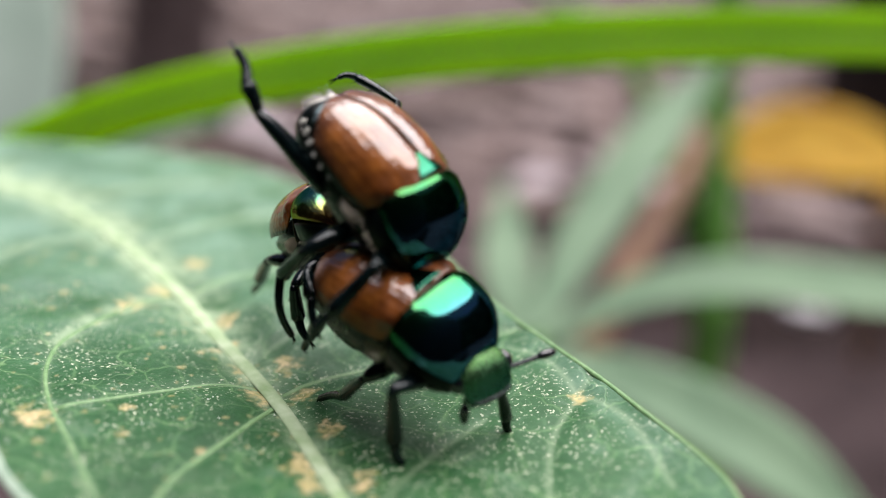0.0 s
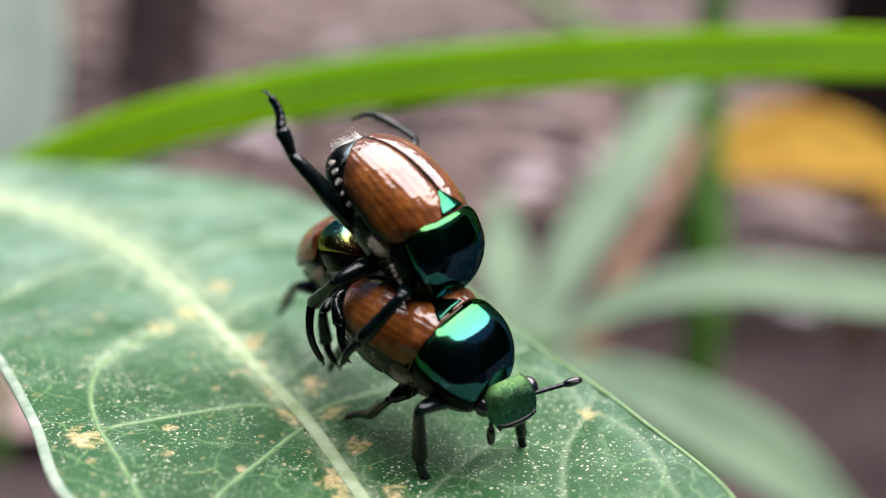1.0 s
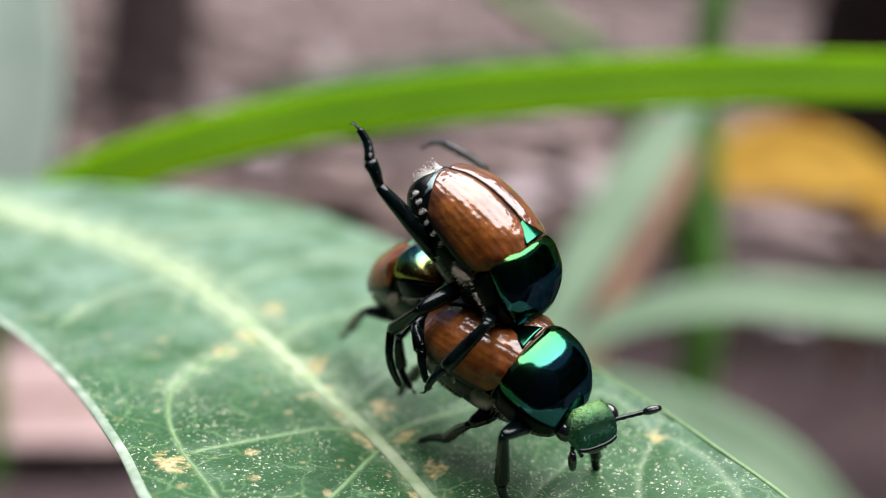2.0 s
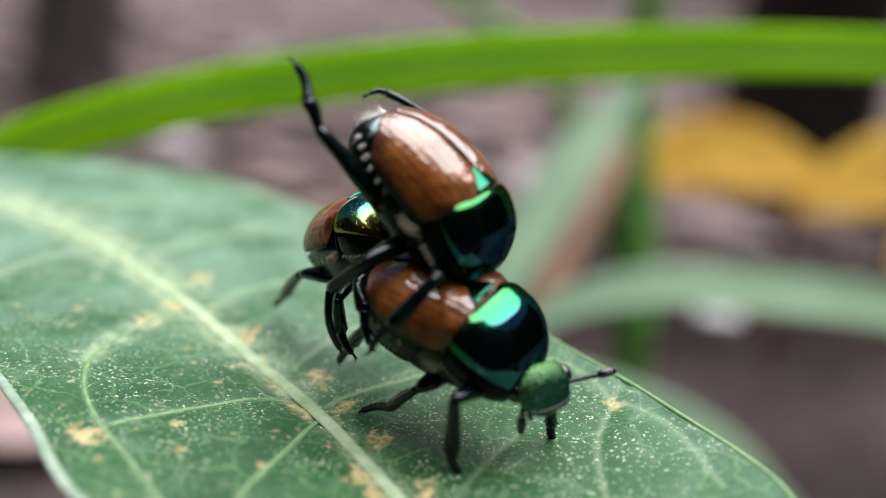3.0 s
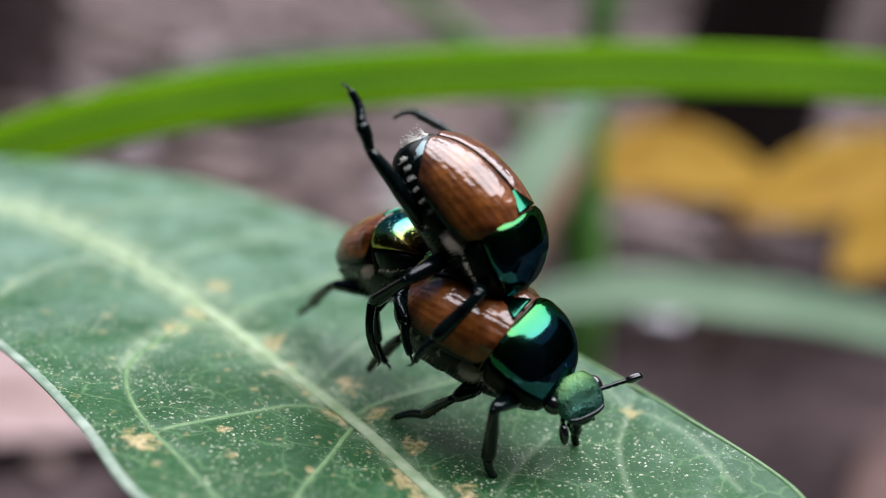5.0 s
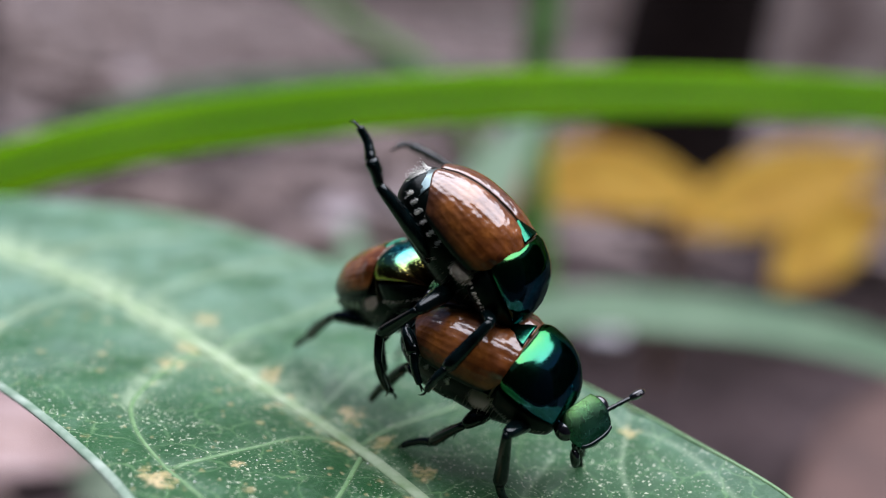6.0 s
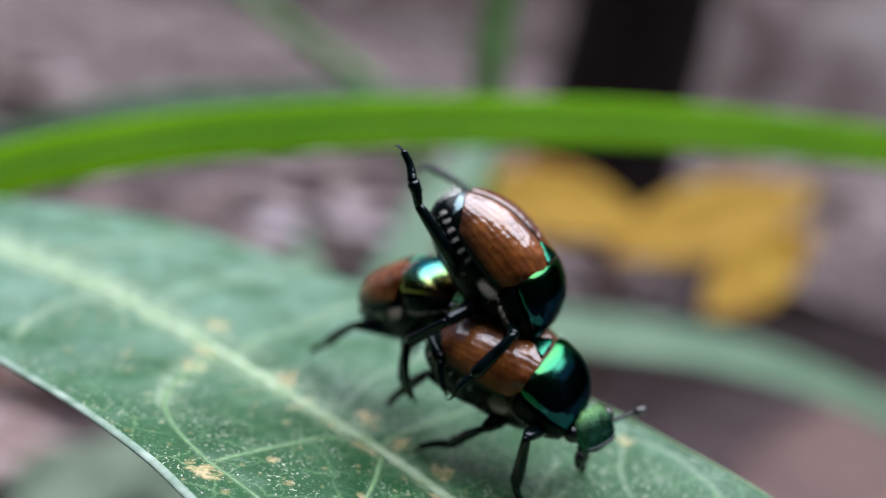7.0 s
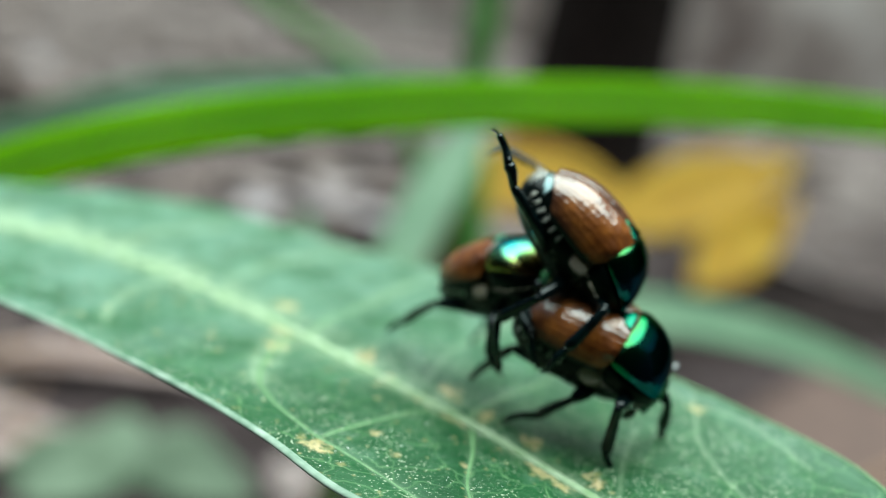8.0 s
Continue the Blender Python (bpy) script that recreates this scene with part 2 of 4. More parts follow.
M_TAIL = make_plain("chitin_blue_green", (0.05, 0.08, 0.09), (0.14, 0.19, 0.19), 0.3, 0.7, 0.8, 0.3, 0.05)
M_EYE = make_plain("eye_black", (0.004, 0.004, 0.006), (0.01, 0.01, 0.014), 0.15, 0.0, 3.0, 0.2, 0.02, coat=0.6)
M_RIM = make_plain("chitin_rim", (0.02, 0.012, 0.006), (0.06, 0.04, 0.018), 0.3, 0.4, 1.5)
M_HAIR = make_plain("hair_grey", (0.48, 0.42, 0.34), (0.7, 0.63, 0.52), 0.6, 0.0, 1.0, 0)
M_TUFT = make_plain("hair_white", (0.7, 0.68, 0.62), (0.85, 0.83, 0.78), 0.6, 0.0, 1.0, 0)
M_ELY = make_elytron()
M_LEAF = make_leaf()
M_MIDRIB = make_plain("midrib_pale", (0.19, 0.28, 0.14), (0.34, 0.41, 0.28), 0.9, 0.0, 0.8, 0.4, 0.08)
M_VEIN = make_plain("vein_green", (0.07, 0.17, 0.055), (0.16, 0.27, 0.12), 0.5, 0.0, 1.6, 0.5, 0.08)
M_MARGIN = make_plain("leaf_margin", (0.13, 0.2, 0.14), (0.3, 0.36, 0.3), 0.9, 0.0, 0.7, 0.3, 0.06)
M_DUST = make_plain("white_dust", (0.6, 0.6, 0.55), (0.85, 0.85, 0.8), 0.35, 0.0, 2.0, 0)
M_GRASS = make_foliage("grass_bright", (0.16, 0.37, 0.003), (0.28, 0.52, 0.006), 0.68, (0.5, 0.8, 0.006))
M_PALE = make_foliage("strap_pale_green", (0.1, 0.17, 0.105), (0.18, 0.265, 0.17), 0.2, (0.2, 0.4, 0.1), 0.4)
M_MINT = make_foliage("leaf_mint", (0.34, 0.44, 0.37), (0.46, 0.56, 0.49), 0.2, (0.4, 0.55, 0.42))
M_HERB = make_foliage("leaf_herb", (0.12, 0.16, 0.11), (0.2, 0.25, 0.175), 0.2, (0.2, 0.3, 0.16))
M_STEM = make_foliage("stem_green", (0.07, 0.2, 0.035), (0.12, 0.28, 0.06), 0.15, (0.2, 0.45, 0.05))
M_YELLOW = make_foliage("leaf_yellow", (0.32, 0.16, 0.015), (0.7, 0.48, 0.07), 0.5, (0.75, 0.55, 0.12))
M_DRY = make_plain("leaf_dry_brown", (0.045, 0.02, 0.016), (0.1, 0.05, 0.038), 0.75, 0.0, 0.05, 0.4, 1.0)
M_PINK = make_plain("leaf_dry_pale", (0.2, 0.14, 0.135), (0.36, 0.27, 0.26), 0.9, 0.0, 0.05, 0.4, 1.0)
M_STALK = make_plain("stalk_russet", (0.14, 0.075, 0.045), (0.28, 0.16, 0.09), 0.7, 0.0, 0.06, 0.4, 0.8)
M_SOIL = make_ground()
M_LITTER = make_litter()
M_GAP = make_plain("gap_dark", (0.006, 0.004, 0.004), (0.03, 0.02, 0.018), 0.9, 0.0, 0.05, 0.8, 4)
M_BARK_BROWN = make_plain("bark_brown", (0.05, 0.036, 0.036), (0.12, 0.09, 0.09), 0.9, 0.0, 0.04, 0.8, 4)
M_STONE = make_plain("pebble_pale", (0.5, 0.48, 0.52), (0.75, 0.73, 0.78), 0.7, 0.0, 0.1, 0.5, 0.8)
def make_far():
    n = Nodes("undergrowth_glow")
    col = n.ramp(n.noise(0.0035, 5, 0.6, 0.4), [(0.36, (0.14, 0.1, 0.09)), (0.5, (0.42, 0.34, 0.3)), (0.64, (0.68, 0.6, 0.55))])
    n.set(base=col, rough=0.95)
    n.bump(n.noise(0.02, 5), 0.6, 20)
    # Faint glow added to brighten the backlit backdrop; it is no real source.
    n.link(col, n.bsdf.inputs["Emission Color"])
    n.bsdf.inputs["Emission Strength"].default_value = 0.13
    return n.mat


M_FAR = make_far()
M_BLOCKER = make_plain("blocker_black", (0.003, 0.003, 0.003), (0.007, 0.007, 0.007), 0.9, 0.0, 0.02, 0.3, 4)
M_SKY_BLOCK = make_plain("sky_block_dark", (0.005, 0.01, 0.004), (0.016, 0.028, 0.01), 0.9, 0.0, 0.01, 0.6, 8)


# ---- mesh helpers: a shape is (points in mm, faces, attributes) ----
def curve(xs, ys, x):
    """A smooth curve through the knots (cubic Hermite)."""
    xs, ys, x = np.asarray(xs, float), np.asarray(ys, float), np.asarray(x, float)
    m = np.gradient(ys, xs)
    i = np.clip(np.searchsorted(xs, x) - 1, 0, len(xs) - 2)
    h = xs[i + 1] - xs[i]
    t = np.clip((x - xs[i]) / h, 0, 1)
    return (2 * t**3 - 3 * t**2 + 1) * ys[i] + (t**3 - 2 * t**2 + t) * h * m[i] + (-2 * t**3 + 3 * t**2) * ys[i + 1] + (t**3 - t**2) * h * m[i + 1]


def path3(points, n):
    """n points on a smooth line through the given ones."""
    p = np.asarray(points, float)
    s = np.concatenate([[0], np.cumsum(np.linalg.norm(np.diff(p, axis=0), axis=1))])
    x = np.linspace(0, s[-1], n)
    return np.stack([curve(s, p[:, k], x) for k in range(p.shape[1])], 1)


def join(shapes):
    pts, faces, attrs, base = [], [], {}, 0
    for p, f, *a in shapes:
        p = np.asarray(p, float)
        pts.append(p)
        faces += [tuple(i + base for i in q) for q in f]
        base += len(p)
    return np.concatenate(pts), faces


def tube(points, radii, n=10, flat=1.0, up=(0, 0, 1)):
    """A round bar along points, with closed ends; flat squeezes it in the direction of up."""
    p = np.asarray(points, float)
    r = np.broadcast_to(np.asarray(radii, float), (len(p),))
    d = np.gradient(p, axis=0)
    d /= np.linalg.norm(d, axis=1, keepdims=True) + 1e-12
    rings = []
    side = np.cross(d[0], up)
    if np.linalg.norm(side) < 1e-3:
        side = np.cross(d[0], (1, 0, 0.3))
    for k in range(len(p)):
        side = side - d[k] * (side @ d[k])
        side /= np.linalg.norm(side) + 1e-12
        top = np.cross(side, d[k])
        a = np.linspace(0, 2 * np.pi, n, endpoint=False)
        rings.append(p[k] + r[k] * (np.cos(a)[:, None] * side + flat * np.sin(a)[:, None] * top))
    v = np.concatenate(rings + [p[:1] - d[0] * r[0] * 0.5, p[-1:] + d[-1] * r[-1] * 0.5])
    f = []
    for k in range(len(p) - 1):
        for j in range(n):
            f.append((k * n + j, k * n + (j + 1) % n, (k + 1) * n + (j + 1) % n, (k + 1) * n + j))
    e = len(p) * n
    for j in range(n):
        f.append((e, (j + 1) % n, j))
        f.append((e + 1, (len(p) - 1) * n + j, (len(p) - 1) * n + (j + 1) % n))
    return v, f


def ellipsoid(c, r, n=12, m=8, turn=None):
    a, b = np.linspace(0, 2 * np.pi, n, endpoint=False), np.linspace(-np.pi / 2, np.pi / 2, m + 1)[1:-1]
    v = [np.array((math.cos(y) * math.cos(x), math.cos(y) * math.sin(x), math.sin(y))) for y in b for x in a] + [np.array((0, 0, -1.0)), np.array((0, 0, 1.0))]
    v = np.array(v) * np.asarray(r, float)
    if turn is not None:
        v = v @ np.array(turn.to_3x3()).T
    f = [(k * n + j, k * n + (j + 1) % n, (k + 1) * n + (j + 1) % n, (k + 1) * n + j) for k in range(m - 2) for j in range(n)]
    e = (m - 1) * n
    f += [(e, (j + 1) % n, j) for j in range(n)] + [(e + 1, (m - 2) * n + j, (m - 2) * n + (j + 1) % n) for j in range(n)]
    return v + np.asarray(c, float), f


def sheet(grid, thick):
    """A grid of points (nu, nv, 3) as a plate of some thickness under it, with closed rims."""
    g = np.asarray(grid, float)
    nu, nv = g.shape[:2]
    nor = np.cross(np.gradient(g, axis=0), np.gradient(g, axis=1))
    nor /= np.linalg.norm(nor, axis=2, keepdims=True) + 1e-12
    if nor[..., 2].mean() < 0:
        nor = -nor
    v = np.concatenate([g.reshape(-1, 3), (g - nor * thick).reshape(-1, 3)])
    n = nu * nv
    f = []
    for i in range(nu - 1):
        for j in range(nv - 1):
            a, b, c, d = i * nv + j, i * nv + j + 1, (i + 1) * nv + j + 1, (i + 1) * nv + j
            f += [(a, b, c, d), (n + d, n + c, n + b, n + a)]
    rim = [j for j in range(nv)] + [i * nv + nv - 1 for i in range(1, nu)] + [(nu - 1) * nv + j for j in range(nv - 2, -1, -1)] + [i * nv for i in range(nu - 2, 0, -1)]
    for a, b in zip(rim, rim[1:] + rim[:1]):
        f.append((b, a, n + a, n + b))
    return v, f


def strand(p, d, length, r):
    """A hair: a thin three-sided spike."""
    p, d = np.asarray(p, float), np.asarray(d, float)
    d = d / (np.linalg.norm(d) + 1e-9)
    s = np.cross(d, (0.31, 0.52, 0.8))
    s /= np.linalg.norm(s)
    q = np.cross(d, s)
    base = [p + r * (math.cos(a) * s + math.sin(a) * q) for a in (0, 2.094, 4.189)]
    return np.array(base + [p + d * length]), [(0, 1, 3), (1, 2, 3), (2, 0, 3)]


def thing(name, m, label, category, group="", kind=""):
    ob = new(name)
    ob.matrix_basis = m
    return tagged(ob, label, category, group, kind)


def part(name, shape, material, parent=None, label="", m=None, attrs=None, smooth=True):
    me = bpy.data.meshes.new(name)
    me.from_pydata([tuple(q) for q in np.asarray(shape[0]) * MM], [], shape[1])
    me.materials.append(material)
    if smooth:
        me.polygons.foreach_set("use_smooth", [True] * len(me.polygons))
    for key, val in (attrs or {}).items():
        me.attributes.new(key, "FLOAT", "POINT").data.foreach_set("value", np.asarray(val, np.float32).ravel())
    bm = bmesh.new()
    bm.from_mesh(me)
    bmesh.ops.recalc_face_normals(bm, faces=bm.faces)
    bm.to_mesh(me)
    bm.free()
    me.update()
    ob = new(name, me)
    if parent is not None:
        ob.parent = parent
    if m is not None:
        ob.matrix_basis = m
    return tagged(ob, label) if label else ob


# ---- ground, surroundings ----
def build_ground():
    rr = np.concatenate([np.linspace(0, 1500, 90), np.geomspace(1600, 60000, 30)])
    aa = np.linspace(0, 2 * np.pi, 97)[:-1]
    v, f = [], []
    for i, r in enumerate(rr):
        for a in aa:
            x, y = r * math.sin(a), 300 + r * math.cos(a)
            z = (noise.noise((x * 0.006, y * 0.006, 0.3)) * 14 + noise.noise((x * 0.03, y * 0.03, 2.0)) * 4) * min(1.0, 2500 / (r + 1))
            v.append((x, y, z))
    n = len(aa)
    for i in range(len(rr) - 1):
        for j in range(n):
            f.append((i * n + j, i * n + (j + 1) % n, (i + 1) * n + (j + 1) % n, (i + 1) * n + j))
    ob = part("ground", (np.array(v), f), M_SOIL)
    tagged(ob, "bare grey-brown garden soil with a pinkish cast", "ground", "", "structure")


def ground_z(x, y):
    r = math.hypot(x, y - 300)
    return (noise.noise((x * 0.006, y * 0.006, 0.3)) * 14 + noise.noise((x * 0.03, y * 0.03, 2.0)) * 4) * min(1.0, 2500 / (r + 1))


def build_litter():
    rng = random.Random(5)
    shapes = []
    for k in range(2000):
        x, y = rng.uniform(-700, 900), rng.uniform(60, 1700)
        L, Wd = rng.uniform(6, 30), rng.uniform(3, 10)
        if k >= 1500:
            y = rng.uniform(550, 2600)
            x = rng.uniform(-0.45, 0.75) * y
            L, Wd = rng.uniform(30, 90), rng.uniform(12, 34)
        a, tilt = rng.uniform(0, 6.28), rng.uniform(-0.5, 0.5)
        if 110 < x < 540 and y < 600:
            continue
        z0 = ground_z(x, y) + 2
        grid = np.zeros((4, 3, 3))
        for i in range(4):
            for j in range(3):
                s, w = (i / 3 - 0.5) * L, (j - 1) * Wd * (0.4 + math.sin(math.pi * (i + 0.6) / 4.2)) * 0.6
                grid[i, j] = (x + s * math.cos(a) - w * math.sin(a), y + s * math.sin(a) + w * math.cos(a), z0 + abs(w) * 0.4 + s * math.sin(tilt) * 0.4 + 2)
        shapes.append(sheet(grid, 0.6))
    ob = part("leaf_litter", join(shapes), M_LITTER)
    tagged(ob, "scattered dry brown and grey plant litter on soil", "litter", "", "stuff")


def ring(name, a0, a1, n, radius, lift, material, label, category):
    """A backdrop band round the bed, from the bearing a0 to a1, added to keep the low sky out."""
    aa = np.linspace(a0, a1, n)
    rows = 10
    v, f = [], []
    for a in aa:
        R = radius(a)
        h = 160 + R * math.tan(radians(lift(a))) * (1 + 0.05 * math.sin(7 * a) + 0.03 * math.sin(17 * a + 1))
        for k in range(rows):
            rr = R * (1 + 0.04 * noise.noise((a * 5, k * 0.7, 4.0)) + 0.05 * (k / rows) ** 2)
            v.append((rr * math.sin(a), rr * math.cos(a), -60 + (h + 60) * k / (rows - 1)))
    for i in range(n - 1):
        for k in range(rows - 1):
            f.append((i * rows + k, (i + 1) * rows + k, (i + 1) * rows + k + 1, i * rows + k + 1))
    ob = part(name, (np.array(v), f), material)
    mod = ob.modifiers.new("thickness", "SOLIDIFY")
    mod.thickness = 0.05
    tagged(ob, label, category, "", "structure")


def build_backdrops():
    # Its rise on the right lies out of view and only blocks sky.
    ring("backdrop_far", -1.1, 1.1, 70, lambda a: 5200, lambda a: 7 + 38 * math.exp(-((a - 0.5) / 0.55) ** 4), M_FAR, "brown undergrowth backdrop beyond the bed, given a faint glow", "undergrowth")
    # Unseen dark band, added to darken reflections and cut the sky's fill.
    ring("backdrop_near", 1.0, 2 * math.pi - 1.0, 150, lambda a: 2400 - 500 * math.sin(a / 2), lambda a: 30 + 13 * abs(math.sin(a / 2)) ** 8, M_SKY_BLOCK, "dark band added out of view to block the low sky", "hedge")


def build_blocker():
    """A dark blocker with a low ledge at its foot, standing behind the lens for the unseen phone."""
    prof = [(-74, -20), (-74, 262), (-68, 262), (-68, 128), (-33, 128), (-33, -20)]
    v = np.array([(x, y, z) for x in (-140, 200.0) for y, z in prof])
    n = len(prof)
    f = [(k, (k + 1) % n, n + (k + 1) % n, n + k) for k in range(n)] + [tuple(range(n - 1, -1, -1)), tuple(range(n, 2 * n))]
    # a short return on its open side, added to keep reflections dark
    wing = np.array([(x, y, z) for z in (-20, 262) for x, y in ((-146, -74), (-140, -74), (-140, 62), (-146, 62))])
    v, f = join([(v, f), (wing, [(0, 1, 2, 3), (7, 6, 5, 4)] + [(k, 4 + k, 4 + (k + 1) % 4, (k + 1) % 4) for k in range(4)])])
    ob = part("lens_blocker", (v, f), M_BLOCKER, smooth=False)
    tagged(ob, "unseen dark blocker behind the lens, standing in for the phone", "wall", "", "structure")


build_blocker()
build_ground()
build_litter()
build_backdrops()

# ---- the leaf on which they sit ----
LEAF_LEFT = [(5.5, -18.6), (-3.4, -18.0), (-8.8, -13.8), (-12.3, -8.1), (-17.0, -0.9), (-21.5, 4.6), (-26.2, 8.8), (-31, 14.5), (-36, 24), (-40, 30), (-46, 36)]
LEAF_MID = [(5.5, -18.6), (6.2, -15.9), (4.4, -12.6), (0.4, -4.4), (-4.2, 3), (-9.5, 11.5), (-16, 20), (-22, 26), (-29, 29.5), (-36, 33), (-45, 37)]
LEAF_RIGHT = [(5.5, -18.6), (17.5, -18.0), (20.1, -12.5), (16.8, -5.0), (13.4, 1.9), (9.8, 9.2), (6.0, 18.5), (1.8, 27.5), (-8, 41), (-20, 43.5), (-42, 41)]
KNOTS = np.linspace(0, 1, 11)


def leaf_xy(a, b):
    """A place on the leaf: a from its tip (0) to its base (1), b from the near edge (-1) over the midrib (0) to the far edge (1)."""
    L, M, R = [np.stack([curve(KNOTS, [p[k] for p in line], a) for k in (0, 1)], -1) for line in (LEAF_LEFT, LEAF_MID, LEAF_RIGHT)]
    b = np.asarray(b)[..., None]
    return np.where(b < 0, M + (L - M) * (-b), M + (R - M) * b)


def leaf_z(a, b):
    xy = leaf_xy(a, b)
    fold = -0.4 * np.exp(-(np.abs(b) / 0.12) ** 1.5) + 1.1 * np.exp(-((xy[..., 0] + 1.0) / 4.5) ** 2 - ((xy[..., 1] - 6.8) / 4.5) ** 2) * (1 - np.exp(-(b / 0.12) ** 2)) * (b > 0)
    lift = np.where(b < 0, 0.1 * b**2, (2.0 * np.clip(a / 0.12, 0, 1) - 2.1 * np.clip((a - 0.6) / 0.18, 0, 1)) * np.abs(b) ** 3)
    wav = 0.15 * np.sin(a * 21 + 1.3) * np.abs(b) ** 2
    return fold + lift + wav


def near_line(P, line):
    """Distance in plan from points P to a polyline."""
    best = np.full(len(P), 1e9)
    for p, q in zip(line[:-1, :2], line[1:, :2]):
        d = q - p
        t = np.clip(((P - p) @ d) / (d @ d + 1e-12), 0, 1)
        best = np.minimum(best, np.linalg.norm(P - p - t[:, None] * d, axis=1))
    return best


VEINS = [
    [(0.3, -4.2), (-1.0, -8.4), (-2.6, -13.0), (-2.8, -15)],
    [(-8.0, 9.3), (-9.6, 6.3), (-11.0, 2.6), (-11.6, -0.5), (-11.2, -3.2), (-9.5, -7.4), (-7.7, -10.2), (-5.0, -14.5)],
    [(0.4, -3.0), (2.8, -1.0), (5.4, 0.7), (8.3, 2.7), (12, 4.0)],
    [(-9.0, -7.6), (-5.3, -4.9), (-2.0, -2.9), (0.3, -2.9)],
    [(11.5, 2.0), (13.1, 0.5), (14.2, -2.1), (14.7, -3.6), (15.6, -4.6), (16.9, -6.9), (17.4, -8.7), (17.9, -11.3)],
    [(14.7, -3.2), (15.7, -1.9), (16.2, -1.5)],
    [(14.7, -3.6), (13.4, -6.5), (12.9, -10.4), (13.0, -15)],
    [(5.2, -14), (6.3, -11.6), (8.0, -8.3), (10.2, -5.1)],
    [(-7.2, 9.7), (-3.3, 14.0), (-0.2, 17.0), (3.0, 19.4), (6, 20)],
    [(-13.5, 17.0), (-9, 23), (-5, 27), (0, 29)],
    [(-15.5, 19.0), (-18.5, 15), (-20, 11), (-20.5, 8)],
    [(-21, 25), (-17, 31), (-11, 36)],
    [(-2.0, 0.0), (1, 4.5), (5, 9), (10, 12)],
]
SCARS = [(0.1, -0.2, 0.7), (-0.8, -3.6, 0.75), (-8.9, 9.0, 0.9), (-9.5, -8.9, 0.8), (-2.0, -0.8, 0.65), (1.4, -3.3, 0.7), (3.1, -6.6, 0.55), (2.4, -10.3, 0.8),
         (3.0, -11.8, 0.6), (5.1, -11.1, 0.55), (-8.2, 14.0, 0.8), (-9.8, 5.9, 0.8), (-4.2, 5.0, 0.6), (-3.2, 2.2, 0.5), (14.6, -3.8, 0.45), (-6.2, -7.0, 0.35)]


def build_leaf():
    leaf = thing("broad_leaf", Matrix.Translation(at(0, 0, 0)), "broad green leaf with pale midrib, brown scars and white dust", "leaf")
    na, nb = 420, 171
    A, Bb = np.meshgrid(np.linspace(0.0, 1, na), np.linspace(-1, 1, nb), indexing="ij")
    XY = leaf_xy(A, Bb)
    Z = leaf_z(A, Bb)
    flat = XY.reshape(-1, 2)
    vein = np.zeros(len(flat))
    dip = np.zeros(len(flat))
    for k, line in enumerate(VEINS):
        d = near_line(flat, path3([(*p, 0) for p in line], 20))
        wide = 0.14 + 1.4 * np.clip(A.ravel() - 0.4, 0, 0.4)
        vein = np.maximum(vein, (0.34 + 0.5 * np.clip(A.ravel() - 0.4, 0, 0.4)) * np.exp(-(d / wide) ** 2))
        if k == 1:
            crust = np.clip((flat[:, 1] + 3.0) / 5.0, 0, 1) * np.clip((10.0 - flat[:, 1]) / 2.0, 0, 1)
        dip -= 0.12 * np.exp(-(d / 0.55) ** 2)
    dc = near_line(flat, path3([(*p, 0) for p in VEINS[1]], 20))
    dm = near_line(flat, np.concatenate([leaf_xy(np.linspace(0, 1, 80), np.zeros(80)), np.zeros((80, 1))], 1))
    spread = 0.75 + 4.6 * np.clip(A.ravel() - 0.28, 0, 1)
    halo = np.array([noise.noise((x * 0.9, y * 0.9, 5.0)) + 0.5 * noise.noise((x * 2.5, y * 2.5, 9.0)) for x, y in flat])
    vein = np.maximum(vein, np.clip((0.36 + 1.0 * np.clip(A.ravel() - 0.28, 0, 0.7)) * np.exp(-(dm / spread) ** 2) * (1 + 1.9 * halo), 0, 0.92))
    vein = np.maximum(vein, np.clip(crust * 0.5 * np.exp(-(dc / 0.85) ** 2) * (1 + 1.8 * halo), 0, 0.6))
    scar = np.zeros(len(flat))
    wob = np.array([noise.noise((x * 1.6, y * 1.6, 7.0)) + 0.6 * noise.noise((x * 4.5, y * 4.5, 1.0)) for x, y in flat])
    small = random.Random(21)
    more = []
    for _ in range(34):
        a, b = small.uniform(0.2, 0.56), -small.random() ** 1.3 * 0.95
        more.append((*leaf_xy(np.array([a]), np.array([b]))[0], small.uniform(0.1, 0.3)))
    for x, y, r in SCARS + more:
        d = np.hypot((flat[:, 0] - x) * 1.0, (flat[:, 1] - y) * 0.75) / r
        scar = np.maximum(scar, np.clip((1.0 - d + 1.1 * wob) * 1.6, 0, 0.45 if r < 0.33 else 0.85))
    speck = np.array([noise.noise((x * 2.7, y * 2.7, 3.0)) for x, y in flat])
    scar = np.maximum(scar, np.clip((speck - 0.55) * 5, 0, 0.5) * (Bb.ravel() < 0.1))
    Z = Z + dip.reshape(Z.shape)
    v, f = sheet(np.concatenate([XY, Z[..., None]], 2), 0.22)
    part("leaf_blade", (v, f), M_LEAF, leaf, attrs={"vein": np.tile(vein, 2), "scar": np.tile(scar, 2), "sheen_edge": np.tile(np.maximum(0.62 * np.clip((A.ravel() - 0.32) / 0.32, 0, 1), 0.28 * np.clip((Bb.ravel() - 0.86) / 0.08, 0, 1)), 2)})
    a = np.linspace(0.02, 1, 90)
    mid = np.concatenate([leaf_xy(a, a * 0), (leaf_z(a, a * 0) + 0.03)[:, None]], 1)
